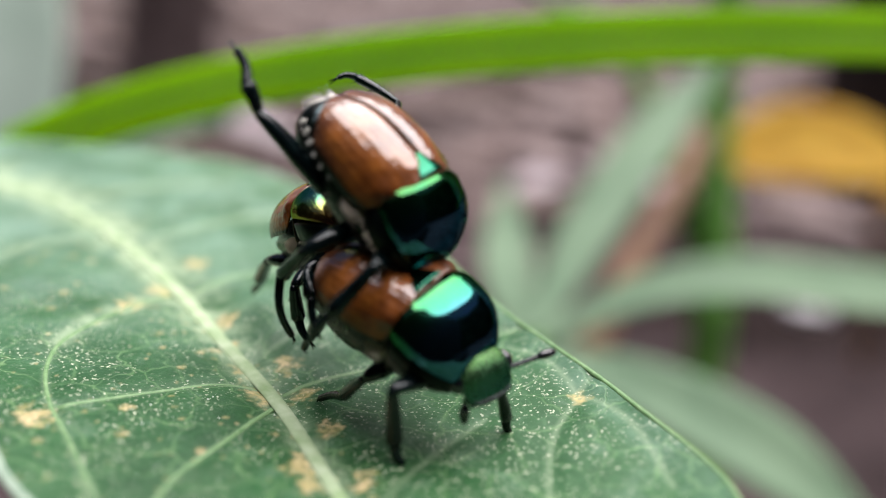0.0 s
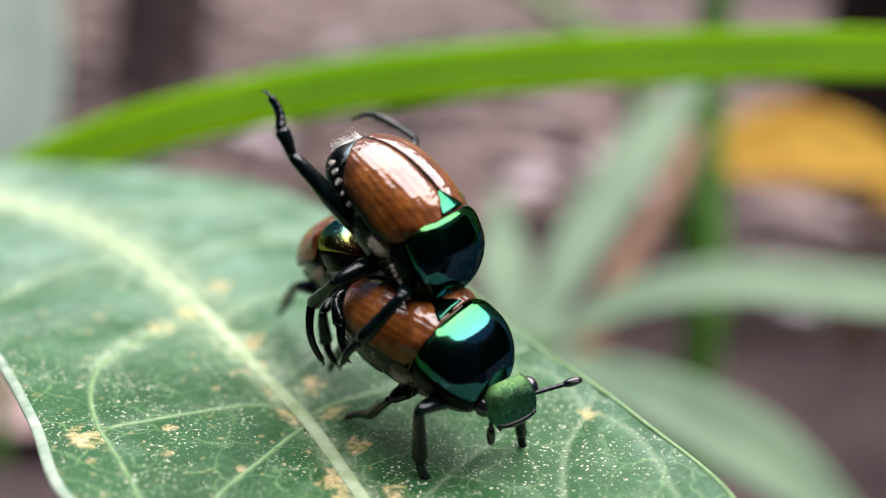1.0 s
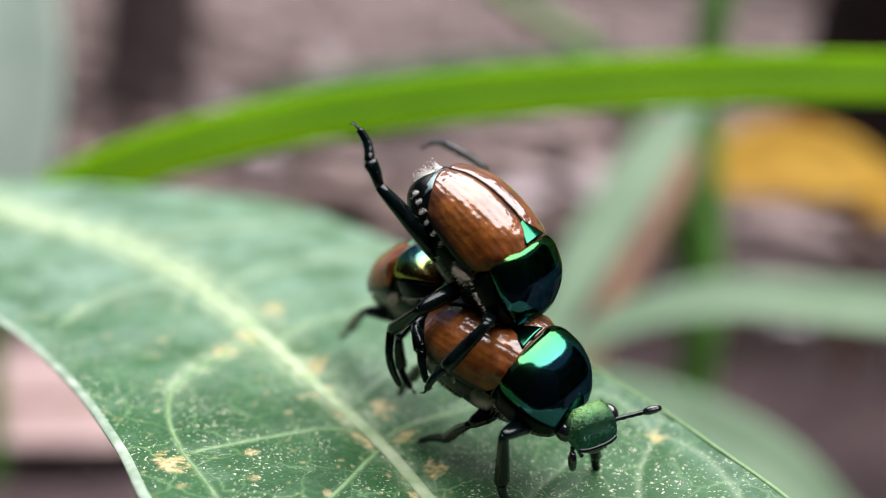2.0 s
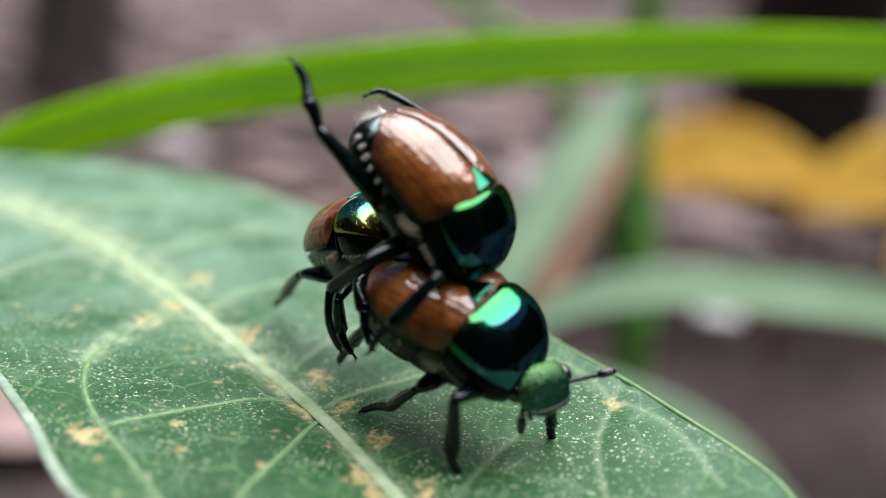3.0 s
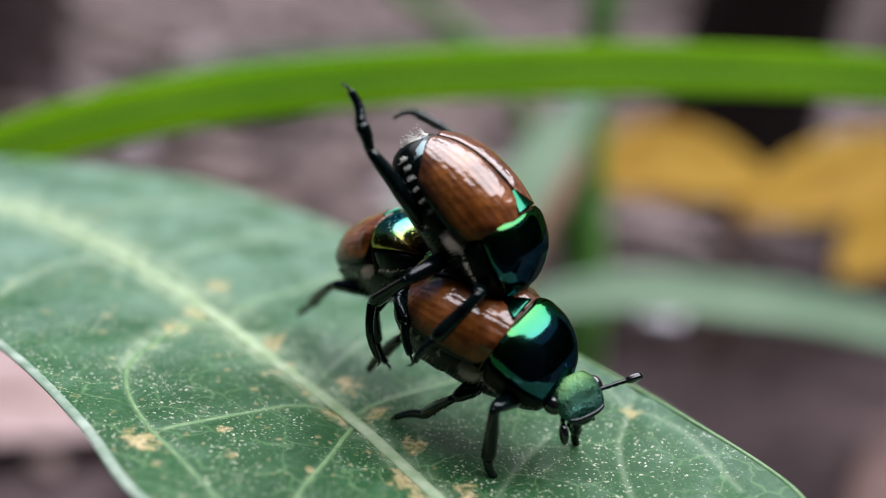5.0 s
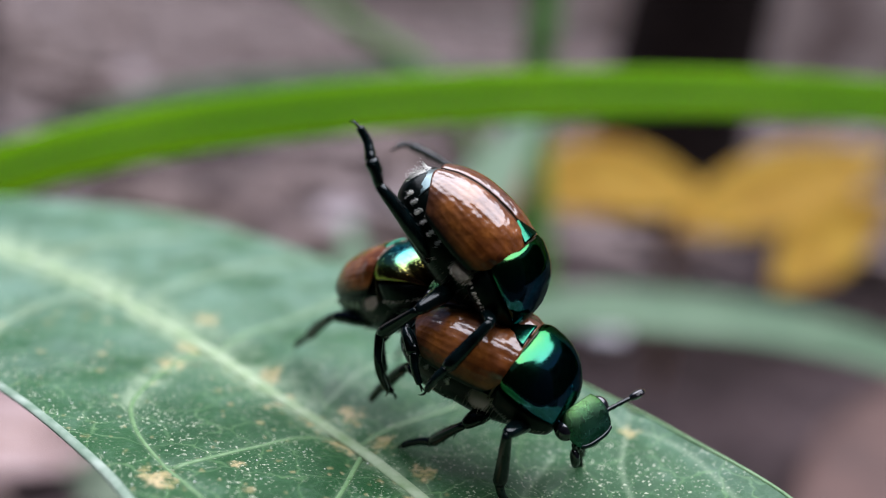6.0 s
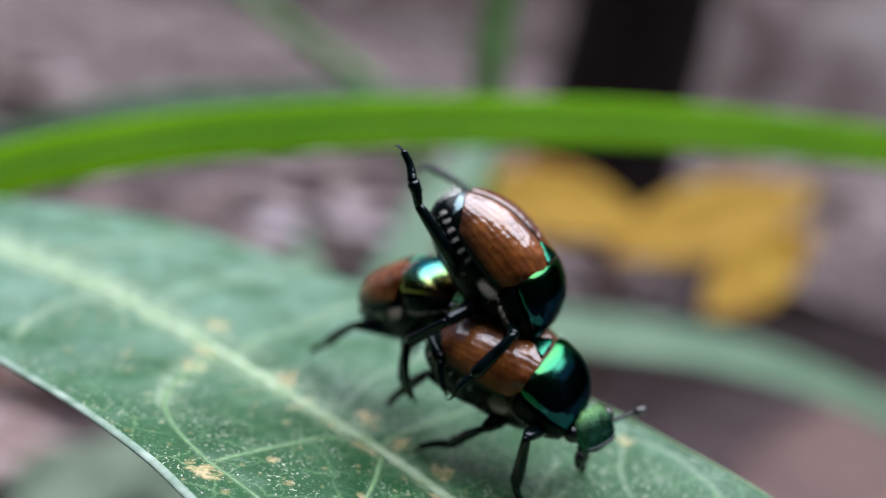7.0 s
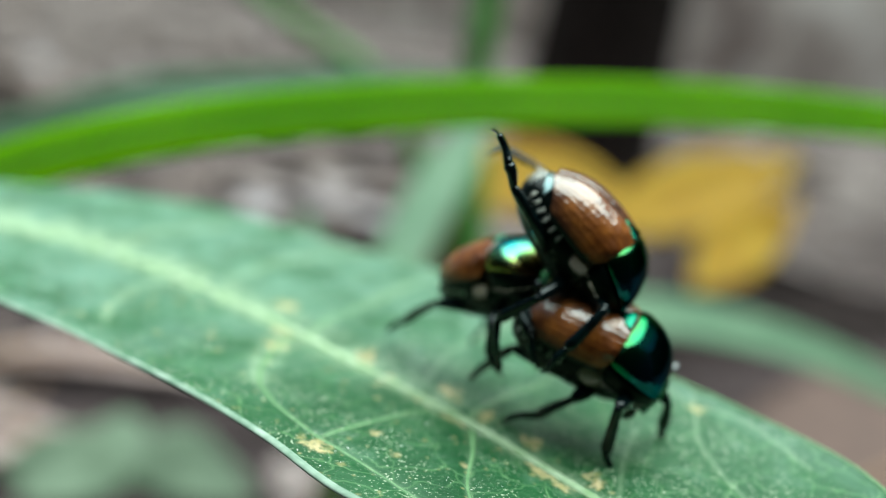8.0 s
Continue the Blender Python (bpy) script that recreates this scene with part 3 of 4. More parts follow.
    part("midrib", tube(mid, np.interp(a, [0, 0.2, 0.5, 1], [0.12, 0.34, 0.52, 0.9]), 12, 0.35), M_MIDRIB, leaf, "pale green raised midrib")
    for line in VEINS[:4] + VEINS[8:9]:
        p = path3([(*q, 0) for q in line], 30)
        # lie on the blade: take the height of the nearest blade point
        idx = [int(np.argmin((flat[:, 0] - q[0]) ** 2 + (flat[:, 1] - q[1]) ** 2)) for q in p]
        p[:, 2] = Z.ravel()[idx] - 0.02
        part("vein", tube(p, np.linspace(0.17, 0.07, 30), 8, 0.6), M_VEIN, leaf)
    for b in (-1.0, 1.0):
        a = np.linspace(0.0, 1, 120)
        e = np.concatenate([leaf_xy(a, a * 0 + b), (leaf_z(a, a * 0 + b) - 0.08)[:, None]], 1)
        if b < 0:
            part("margin", tube(e, 0.28, 10, 0.45), M_MARGIN, leaf, "pale thickened leaf edge")
        else:
            part("margin", tube(e, 0.14, 8), M_VEIN, leaf)
    part("petiole", tube(path3([(-45, 37, -0.3), (-60, 45, -3), (-80, 60, -25), (-95, 75, -80), (-98, 80, -140)], 30), np.linspace(0.9, 1.6, 30), 10), M_VEIN, leaf, "green leaf stalk")


build_leaf()


# ---- beetles ----
def ely_w(y):
    return curve([-4.5, -3.7, -2.8, -1.4, 0.0, 1.3], [1.5, 2.1, 2.45, 2.65, 2.62, 2.4], y)


def ely_h(y):
    return curve([-4.5, -3.7, -2.7, -1.3, 0.2, 1.3], [0.95, 1.62, 2.14, 2.46, 2.52, 2.38], y)


def elytron(side, cover):
    nu, nv = 60, 34
    U, V = np.meshgrid(np.linspace(0, 1, nu), np.linspace(0, 1, nv), indexing="ij")
    y0 = 1.2 - 0.95 * V**6
    y1 = -4.45 + 1.5 * V**2.2 + 0.15 * (1 - V) ** 6
    Y = y0 + (y1 - y0) * U
    th = np.pi / 2 * (1 - V * cover)
    e = 2 / 2.35
    c, s = np.cos(th), np.sin(th)
    X = ely_w(Y) * np.sign(c) * np.abs(c) ** e + 0.02
    Z = np.where(s > 0, ely_h(Y) * np.abs(s) ** e, -0.75 * np.abs(s) / 0.2)
    hump = 0.16 * np.exp(-(((U - 0.1) / 0.09) ** 2 + ((V - 0.62) / 0.13) ** 2))
    X, Z = X + hump * c, Z + hump * 0.6
    Z = Z - 0.1 * np.exp(-(V / 0.04) ** 2)
    grid = np.stack([X * side, Y, Z], -1)
    v, f = sheet(grid, 0.1)
    return (v, f), {"across": np.tile(V.ravel(), 2), "along": np.tile(U.ravel(), 2)}


def hull(stations, n=28, e=2 / 2.3, ny=40, low=None):
    """A closed body from stations (y, half width, middle height, rise, drop)."""
    s = np.array(stations, float)
    y = np.linspace(s[0, 0], s[-1, 0], ny)
    w, zc, up, dn = [curve(s[:, 0], s[:, k], y) for k in (1, 2, 3, 4)]
    a = np.linspace(0, 2 * np.pi, n, endpoint=False)
    v = []
    for k in range(ny):
        c, q = np.cos(a), np.sin(a)
        x = np.where(q > 0, np.abs(c) ** e, np.abs(c) ** (low or e))
        z = np.where(q > 0, up[k] * np.abs(q) ** e, -dn[k] * np.abs(q) ** (low or e))
        v.append(np.stack([w[k] * np.sign(c) * x, np.full(n, y[k]), zc[k] + z], 1))
    v = np.concatenate(v + [np.array([[0, y[0], zc[0]], [0, y[-1], zc[-1]]])])
    f = [(k * n + j, k * n + (j + 1) % n, (k + 1) * n + (j + 1) % n, (k + 1) * n + j) for k in range(ny - 1) for j in range(n)]
    e0 = ny * n
    f += [(e0, (j + 1) % n, j) for j in range(n)] + [(e0 + 1, (ny - 1) * n + j, (ny - 1) * n + (j + 1) % n) for j in range(n)]
    return v, f


PRON = [(1.0, 2.27, 1.0, 1.3, 0.08), (1.25, 2.42, 0.98, 1.39, 0.08), (1.9, 2.5, 0.92, 1.38, 0.08), (2.7, 2.43, 0.77, 1.26, 0.08), (3.4, 2.15, 0.53, 1.0, 0.08), (3.85, 1.79, 0.24, 0.79, 0.08), (4.15, 1.43, -0.02, 0.57, 0.08), (4.3, 1.08, -0.2, 0.34, 0.08)]
BREAST = [(1.05, 2.26, 0.62, 0.3, 1.67), (1.3, 2.43, 0.6, 0.3, 1.87), (1.9, 2.51, 0.54, 0.3, 1.98), (2.7, 2.44, 0.41, 0.3, 1.91), (3.4, 2.16, 0.22, 0.25, 1.67), (3.85, 1.8, 0.0, 0.22, 1.36), (4.15, 1.43, -0.18, 0.2, 1.01), (4.25, 1.05, -0.32, 0.16, 0.72)]
ABDOMEN = [(-5.0, 0.5, -0.5, 0.3, 0.4), (-4.85, 1.05, -0.45, 0.6, 0.8), (-4.4, 1.55, -0.4, 1.0, 1.4), (-3.4, 1.95, -0.4, 1.3, 1.95), (-1.5, 2.22, -0.42, 1.5, 2.35), (0.5, 2.22, -0.42, 1.5, 2.45), (1.8, 2.0, -0.5, 1.4, 2.1), (3.2, 1.5, -0.6, 0.8, 1.4)]


def leg(parent, joints, inv, thick=1.25, label=""):
    """A leg through hip, knee, ankle and toe; the thigh carries the shin and the foot."""
    j = [np.array(inv @ Vector(p)) for p in joints]
    rng = random.Random(int(abs(j[1][0]) * 1000) + int(abs(j[3][1]) * 100))
    o = Matrix.Translation(Vector(j[0]) * MM)
    t = np.linspace(0, 1, 12)
    sag = np.array((0, 0, 0.12))
    fem = j[0] + np.outer(t, j[1] - j[0]) + np.outer(np.sin(np.pi * t), sag)
    femur = tube(fem - j[0], thick * np.interp(t, [0, 0.12, 0.45, 0.85, 1], [0.2, 0.29, 0.34, 0.26, 0.18]), 10, 0.75)
    thigh = part("leg", femur, M_LEG, parent, label or "", m=o)
    tib = j[1] + np.outer(t, j[2] - j[1]) + np.outer(np.sin(np.pi * t), sag * 0.8)
    tibia = tube(tib - j[0], thick * np.interp(t, [0, 0.1, 0.7, 0.95, 1], [0.16, 0.19, 0.25, 0.27, 0.18]), 9, 0.8)
    spines = []
    d = (j[2] - j[1]) / (np.linalg.norm(j[2] - j[1]) + 1e-9)
    for k in range(24):
        q = tib[min(11, 3 + k % 9)] - j[0]
        w = np.array([rng.uniform(-1, 1) for _ in range(3)])
        w -= d * (w @ d)
        w /= np.linalg.norm(w) + 1e-9
        spines.append(strand(q + w * 0.15 * thick, w * 0.7 + d * 0.8, rng.uniform(0.25, 0.5), 0.028))
    part("tibia", tibia, M_LEG, thigh)
    u = np.linspace(0, 1, 31)
    bow = np.cross(j[3] - j[2], (0.2, 0.4, 1.0)) * 0.12
    tar = j[2] + np.outer(u, j[3] - j[2]) + np.outer(np.sin(np.pi * u), bow)
    rad = thick * (0.17 - 0.05 * u) * (0.97 + 0.03 * np.abs(np.sin(u * np.pi * 5)) ** 0.6)
    foot = [tube(tar - j[0], rad, 8)]
    e = (tar[-1] - tar[-3]) / (np.linalg.norm(tar[-1] - tar[-3]) + 1e-9)
    w = np.cross(e, (0.3, 0.2, 1))
    w /= np.linalg.norm(w) + 1e-9
    for sg in (-1, 1):
        claw = [tar[-1] - j[0] + e * 0.5 * math.sin(q * 1.5) + w * sg * 0.1 * q + np.cross(e, w) * 0.3 * (1 - math.cos(q * 1.5)) for q in np.linspace(0, 1, 8)]
        foot.append(tube(claw, np.linspace(0.065, 0.014, 8), 6))
    for k in range(14):
        q = tar[rng.randrange(2, 30)] - j[0]
        r = np.array([rng.uniform(-1, 1) for _ in range(3)])
        spines.append(strand(q, r + e * 0.6, rng.uniform(0.12, 0.25), 0.018))
    part("tarsus", join(foot), M_LEG, thigh)
    tagged(part("bristles", join(spines), M_LEG, thigh), "", "", "", "stuff")
    return thigh


def antenna(head, side, tip):
    base = np.array((side * 1.0, 0.75, 0.0))
    tip = np.array(tip)
    p = base + np.outer(np.linspace(0, 1, 22), tip - base)
    d = (tip - base) / np.linalg.norm(tip - base)
    stalk = tube(p[:15], 0.09 + 0.035 * np.abs(np.sin(np.linspace(0, 1, 15) * np.pi * 4)), 8)
    turn = Vector(d).to_track_quat("X", "Z").to_matrix()
    clubs = [ellipsoid(base + (tip - base) * 0.82 + np.cross(d, (0, 0, 1)) * o, (0.52, 0.16, 0.29), 10, 8, turn.to_4x4()) for o in (-0.05, 0.0, 0.05)]
    a = part("antenna", stalk, M_LEG, head)
    part("club", join(clubs), M_EYE, a, "dark bladed antennal club")


def beetle(m, label, pron_mat, legs, head_pose, antennae, bend=(0, 0), stout=1.12, cover=0.95):
    """One beetle; m places it (forward is its y), legs are joints in the place's millimetres."""
    b = thing("beetle", m, label, "beetle", "beetles on the leaf")
    inv = Matrix.Diagonal((1000, 1000, 1000, 1)) @ m.inverted() @ Matrix.Diagonal((MM, MM, MM, 1)) @ Matrix.Translation((0, 0, LEAF_Z))
    rng = random.Random(len(label))
    part("abdomen", hull(ABDOMEN), M_BODY, b, "dark bronze-green underside")
    for side in (1, -1):
        shape, attrs = elytron(side, cover)
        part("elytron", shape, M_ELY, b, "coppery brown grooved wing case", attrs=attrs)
    pivot = Matrix.Translation((0, 1.1 * MM, 1.2 * MM))
    prono = part("pronotum", hull(PRON, 80, 2 / 2.15, 60, 0.9), pron_mat, b, "polished metallic green neck shield", m=pivot @ pose(0, 0, 0, bend[0], 0, bend[1]) @ pivot.inverted())
    # Underside carried up the flank, its black replacing the shield's dark reflections there.
    part("breast_plate", hull(BREAST, 40, 2 / 2.3, 30, 0.6), M_BODY, prono, "black underside of the neck shield, raised up its flank as dark reflection")
    th = np.linspace(-0.22, np.pi + 0.22, 50)
    rim = [(2.38 * np.sign(math.cos(t)) * abs(math.cos(t)) ** 0.93, 1.06 - 0.12 * math.cos(t) ** 4, -0.12 + (2.42 if math.sin(t) > 0 else 0.9) * np.sign(math.sin(t)) * abs(math.sin(t)) ** 0.93) for t in th]
    part("hind_rim", tube(rim, 0.055, 8), M_RIM, prono, "thin brown-gold hind rim")
    U, V = np.meshgrid(np.linspace(0, 1, 14), np.linspace(-1, 1, 13), indexing="ij")
    hw = 0.85 * (1 - U) ** 0.75 + 0.02
    part("scutellum", sheet(np.stack([V * hw, 1.12 - 1.15 * U, 2.56 - 0.06 * V**2 - 0.05 * U - 0.12 * (V * hw) ** 2], -1), 0.16), M_SCUT, b, "small green triangle between the wing cases")
    # pygidium
    py = hull([(-4.95, 0.55, -0.4, 0.3, 0.5), (-4.82, 1.0, -0.35, 0.52, 0.75), (-4.45, 1.42, -0.22, 0.82, 0.9), (-3.9, 1.75, -0.1, 1.1, 0.9)], 32, 1.0, 20)
    pyg = part("pygidium", py, M_TAIL, b, "blue-green shining tail plate")
    # hair: white tufts down both flanks and on the tail plate, grey coat on the breast
    for side in (1, -1):
        spots = [(-4.2, 1.66, -0.2), (-3.75, 1.84, -0.26), (-3.25, 1.98, -0.32), (-2.7, 2.08, -0.38), (-2.1, 2.16, -0.42), (-1.5, 2.2, -0.46)]
        for y, x, z in spots:
            hairs = [strand((side * (x - 0.02), y + rng.gauss(0, 0.05), z + rng.gauss(0, 0.1)), (side * 0.5 + rng.uniform(-0.2, 0.2), -0.8 + rng.uniform(-0.2, 0.2), -0.25 + rng.uniform(-0.25, 0.25)), rng.uniform(0.14, 0.26), 0.015) for _ in range(70)]
            part("hair_tuft", join(hairs), M_TUFT, b, "tuft of white hairs")
        tail = []
        for _ in range(1700):
            a, y = rng.gauss(0.72, 0.4), rng.gauss(-4.55, 0.2)
            w, h = np.interp(y, [-4.82, -4.45, -3.9], [1.0, 1.42, 1.75]), np.interp(y, [-4.82, -4.45, -3.9], [0.5, 0.8, 1.1])
            tail.append(strand((side * w * math.cos(a), y, -0.24 + h * math.sin(a)), (side * 0.25 * math.cos(a) + rng.uniform(-0.25, 0.25), -1.0, rng.uniform(-0.9, -0.5)), rng.uniform(0.07, 0.13), 0.022))
        part("tail_tuft", join(tail), M_TUFT, pyg, "white hair tuft on the tail plate")
        coat = []
        for k in range(1400):
            thick = k < 1300
            y = rng.gauss(0.22, 0.2) if thick else rng.uniform(-2.6, 2.2)
            a = rng.uniform(-1.2, -0.25)
            w = np.interp(y, [-1.5, 0.5, 2.0], [2.24, 2.25, 2.0])
            q = (side * 2.3, y, rng.uniform(-0.5, 0.0)) if thick else (side * w * math.cos(a), y, -0.4 + 2.3 * math.sin(a))
            lie = rng.uniform(-0.2, 0.2)
            coat.append(strand(q, (side * (1.0 + rng.uniform(-0.3, 0.3)), -0.2 + 2.5 * lie, -0.8 + rng.uniform(-0.4, 0.4)), rng.uniform(0.3, 0.6) if thick else rng.uniform(0.25, 0.5), 0.015))
        part("breast_hair", join(coat), M_HAIR, b, "dense grey-white hairs on the flank", smooth=False)
        fringe = []
        for k in range(80):
            y = rng.uniform(1.05, 4.0)
            w = float(curve([q[0] for q in BREAST], [q[1] for q in BREAST], np.array([y]))[0])
            fringe.append(strand((side * (w - 0.03), y, -0.3 - 0.08 * (y - 1.1) + rng.uniform(-0.08, 0.05)), (side * 0.8, rng.uniform(-0.7, 0.1), -0.7 + rng.uniform(-0.2, 0.3)), rng.uniform(0.12, 0.26), 0.012))
        part("fringe", join(fringe), M_HAIR, prono, smooth=False)
    # head
    h = part("head", hull([(-0.3, 1.0, 0.0, 0.5, 0.5), (0.1, 1.22, 0.0, 0.6, 0.6), (0.55, 1.3, -0.02, 0.56, 0.55), (1.0, 1.26, -0.08, 0.42, 0.42), (1.4, 1.1, -0.12, 0.28, 0.3), (1.62, 0.9, -0.16, 0.16, 0.2), (1.72, 0.6, -0.17, 0.08, 0.1)], 40, 2 / 2.1, 40), M_HEAD, b,
             "finely pitted metallic green head", m=head_pose)
    for side in (1, -1):
        part("eye", ellipsoid((side * 1.17, 0.42, -0.24), (0.48, 0.52, 0.46), 20, 14), M_EYE, h, "glossy black eye")
        antenna(h, side, antennae[0 if side > 0 else 1])
        palp = path3([(side * 0.5, 1.2, -0.35), (side * 0.75, 1.5, -0.75), (side * 0.62, 1.7, -1.0)], 12)
        part("palp", tube(palp, 0.06 + 0.05 * np.abs(np.sin(np.linspace(0, 1, 12) * np.pi * 2.5)), 8), M_LEG, h)
    front = [(x, 1.66 - 0.16 * abs(x / 0.95) ** 3, -0.06 - 0.05 * abs(x)) for x in np.linspace(-0.97, 0.97, 18)]
    part("clypeus_rim", tube(front, 0.12, 10), M_LEG, h, "dark upturned front rim")
    part("mouth", ellipsoid((0, 1.38, -0.5), (0.72, 0.48, 0.4), 16, 10), M_LEG, h)
    hairs = [strand((rng.uniform(-0.9, 0.9), 1.5, -0.3), (rng.uniform(-0.5, 0.5), 0.7, -0.6), rng.uniform(0.12, 0.25), 0.018) for _ in range(30)]
    part("mouth_hair", join(hairs), M_RIM, h, smooth=False)
    for k, j in enumerate(legs):
        leg(b, j, inv, stout * (1.25 if k == 2 else 0.9 if k == 5 else 1.12))
    return h


def frame_of(o, fwd, up, size=1.0):
    f = Vector(fwd).normalized()
    r = f.cross(Vector(up)).normalized()
    u = r.cross(f)
    m = Matrix((r, f, u)).transposed().to_4x4()
    return Matrix.Translation(at(*o)) @ m @ Matrix.Diagonal((size, size, size, 1))


def from_local(m, p):
    """A place on a beetle, given in its own millimetres, in the place's."""
    q = m @ (Vector(p) * MM)
    return (q.x / MM, q.y / MM, q.z / MM - LEAF_Z)


B1 = frame_of((6.09, -6.36, 5.88), (0.826, -0.523, -0.211), (-0.043, -0.431, 0.901), 1.02)
B2 = frame_of((4.67, -5.3, 11.29), (0.693, -0.302, -0.655), (0.485, -0.47, 0.735), 0.985)
B3 = frame_of((1.66, -0.32, 7.68), (0.426, -0.824, 0.375), (-0.411, 0.193, 0.891), 0.9)
HEAD_1 = pose(0, 4.2 * MM, -0.55 * MM, -35, 0, -22)

legs_1 = [
    [from_local(B1, (1.2, 2.7, -1.3)), (5.9, -10.2, 3.75), (6.2, -9.4, 0.75), (6.64, -9.5, 0.0)],
    [from_local(B1, (1.7, 0.7, -1.6)), (4.55, -7.4, 2.85), (3.5, -5.5, 1.0), (2.3, -4.15, 0.1)],
    [from_local(B1, (1.7, -1.2, -1.7)), (2.2, -3.4, 4.2), (1.5, -1.8, 2.6), (0.95, -0.8, 1.2)],
    [from_local(B1, (-1.2, 2.6, -1.4)), (10.6, -7.2, 2.9), (11.1, -6.3, 1.1), (11.3, -6.3, 0.45)],
    [from_local(B1, (-1.6, 0.6, -1.7)), (9.0, -1.6, 3.6), (9.2, 0.8, 1.5), (9.2, 2.0, 0.2)],
    [from_local(B1, (-1.6, -1.4, -1.8)), (7.6, -0.6, 4.0), (7.4, 2.2, 1.8), (7.0, 3.8, 0.5)],
]
legs_2 = [
    [from_local(B2, (1.3, 2.4, -1.6)), (4.7, -8.7, 8.6), (2.9, -8.8, 6.2), (2.2, -8.6, 5.0)],
    [from_local(B2, (1.5, 0.6, -1.8)), (1.5, -7.2, 8.4), (0.2, -5.2, 6.4), (0.9, -5.2, 3.6)],
    [from_local(B2, (1.7, -1.2, -1.7)), (-0.95, -6.56, 14.07), (-1.5, -6.7, 15.25), (-2.1, -6.2, 16.55)],
    [from_local(B2, (-1.3, 2.4, -1.6)), (7.0, -3.8, 8.2), (7.4, -4.2, 7.2), (7.6, -5.0, 7.0)],
    [from_local(B2, (-1.5, 0.6, -1.8)), (5.6, -2.2, 7.4), (6.6, -3.2, 6.6), (7.2, -4.0, 7.2)],
    [from_local(B2, (-1.7, -1.4, -1.7)), (4.4, 2.4, 13.6), (2.0, 3.6, 14.5), (1.2, 3.3, 14.4)],
]
legs_3 = [
    [from_local(B3, (1.2, 2.6, -1.6)), (1.4, -5.4, 6.9), (1.8, -6.4, 6.0), (2.2, -6.8, 4.6)],
    [from_local(B3, (1.5, 0.6, -1.8)), (0.6, -3.4, 5.4), (0.9, -3.2, 3.6), (1.5, -3.6, 2.8)],
    [from_local(B3, (1.6, -1.4, -1.8)), (-1.42, 1.37, 4.98), (-2.3, 4.0, 2.9), (-2.9, 5.7, 1.65)],
    [from_local(B3, (-1.2, 2.6, -1.6)), (5.4, -3.0, 7.0), (6.0, -4.0, 6.8), (5.8, -4.6, 7.4)],
    [from_local(B3, (-1.5, 0.6, -1.8)), (5.2, 0.6, 5.6), (5.6, -0.6, 4.6), (5.4, -1.6, 5.0)],
    [from_local(B3, (-1.6, -1.4, -1.8)), (3.8, 3.6, 4.6), (3.6, 5.8, 2.4), (3.4, 7.6, 0.4)],
]
head_1 = beetle(B1, "lowest beetle, green shield and coppery wing cases, standing on the leaf", M_PRON, legs_1, HEAD_1, [(1.3, 2.0, -0.9), (-3.68, 1.06, 0.0)], (-10, -2.8), stout=1.28)
beetle(B2, "topmost beetle, head down, hind legs raised in the air", M_PRON, legs_2, pose(0, 3.3 * MM, -0.6 * MM, -80, 0, 0), [(1.4, 1.5, -0.8), (-1.4, 1.5, -0.8)], (-8, -5), stout=1.25, cover=1.0)
beetle(B3, "hindmost beetle with gold-green shield, clinging to another's tail", M_PRON_GOLD, legs_3, pose(0, 3.95 * MM, -0.35 * MM, -35, 0, 0), [(1.5, 1.4, -0.6), (-1.5, 1.4, -0.6)], (-2, 5), stout=1.4)


# ---- plants behind ----
def strap(points, widths, trough, n=60, thick=0.5, up=(0, 0, 1), face=None):
    """A strap leaf along points; trough folds it along its middle; face turns its upper side towards a direction."""
    p = path3(points, n)
    w = curve(np.linspace(0, 1, len(widths)), widths, np.linspace(0, 1, n))
    d = np.gradient(p, axis=0)
    d /= np.linalg.norm(d, axis=1, keepdims=True)
    f = np.asarray(face if face is not None else up, float)
    side = np.cross(d, f)
    side /= np.linalg.norm(side, axis=1, keepdims=True)
    top = np.cross(side, d)
    b = np.linspace(-1, 1, 11)
    grid = p[:, None] + side[:, None] * (w[:, None] * b)[..., None] + top[:, None] * (np.abs(b)[None, :, None] * w[:, None, None] * trough)
    return sheet(grid, thick)


def build_grass_blade():
    g = thing("grass_blade", Matrix.Translation(at(0, 0, 0)), "long bright green grass blade arching, light shining through", "grass")
    line = [(-120, 50, -140), (-80, 54, -50), (-52, 56, -17), (-33, 55, -2.3), (-16, 55, 4.7), (0, 55, 9.0), (20, 55, 12.9), (40, 55, 15.6), (60, 55, 17.2), (85, 56, 17.8), (130, 58, 10), (170, 60, -8)]
    part("blade", strap(line, [1.1, 1.4, 1.8, 2.3, 2.7, 2.8, 2.8, 2.6, 2.2, 1.3, 0.3], 0.1, 120, 0.25, face=(0, -0.9, 0.45)), M_GRASS, g)
    part("keel", tube(path3(line, 120) + np.array((0, 0.1, 0.0)), np.interp(np.linspace(0, 1, 120), [0, 1], [0.4, 0.15]), 8), M_STEM, g)


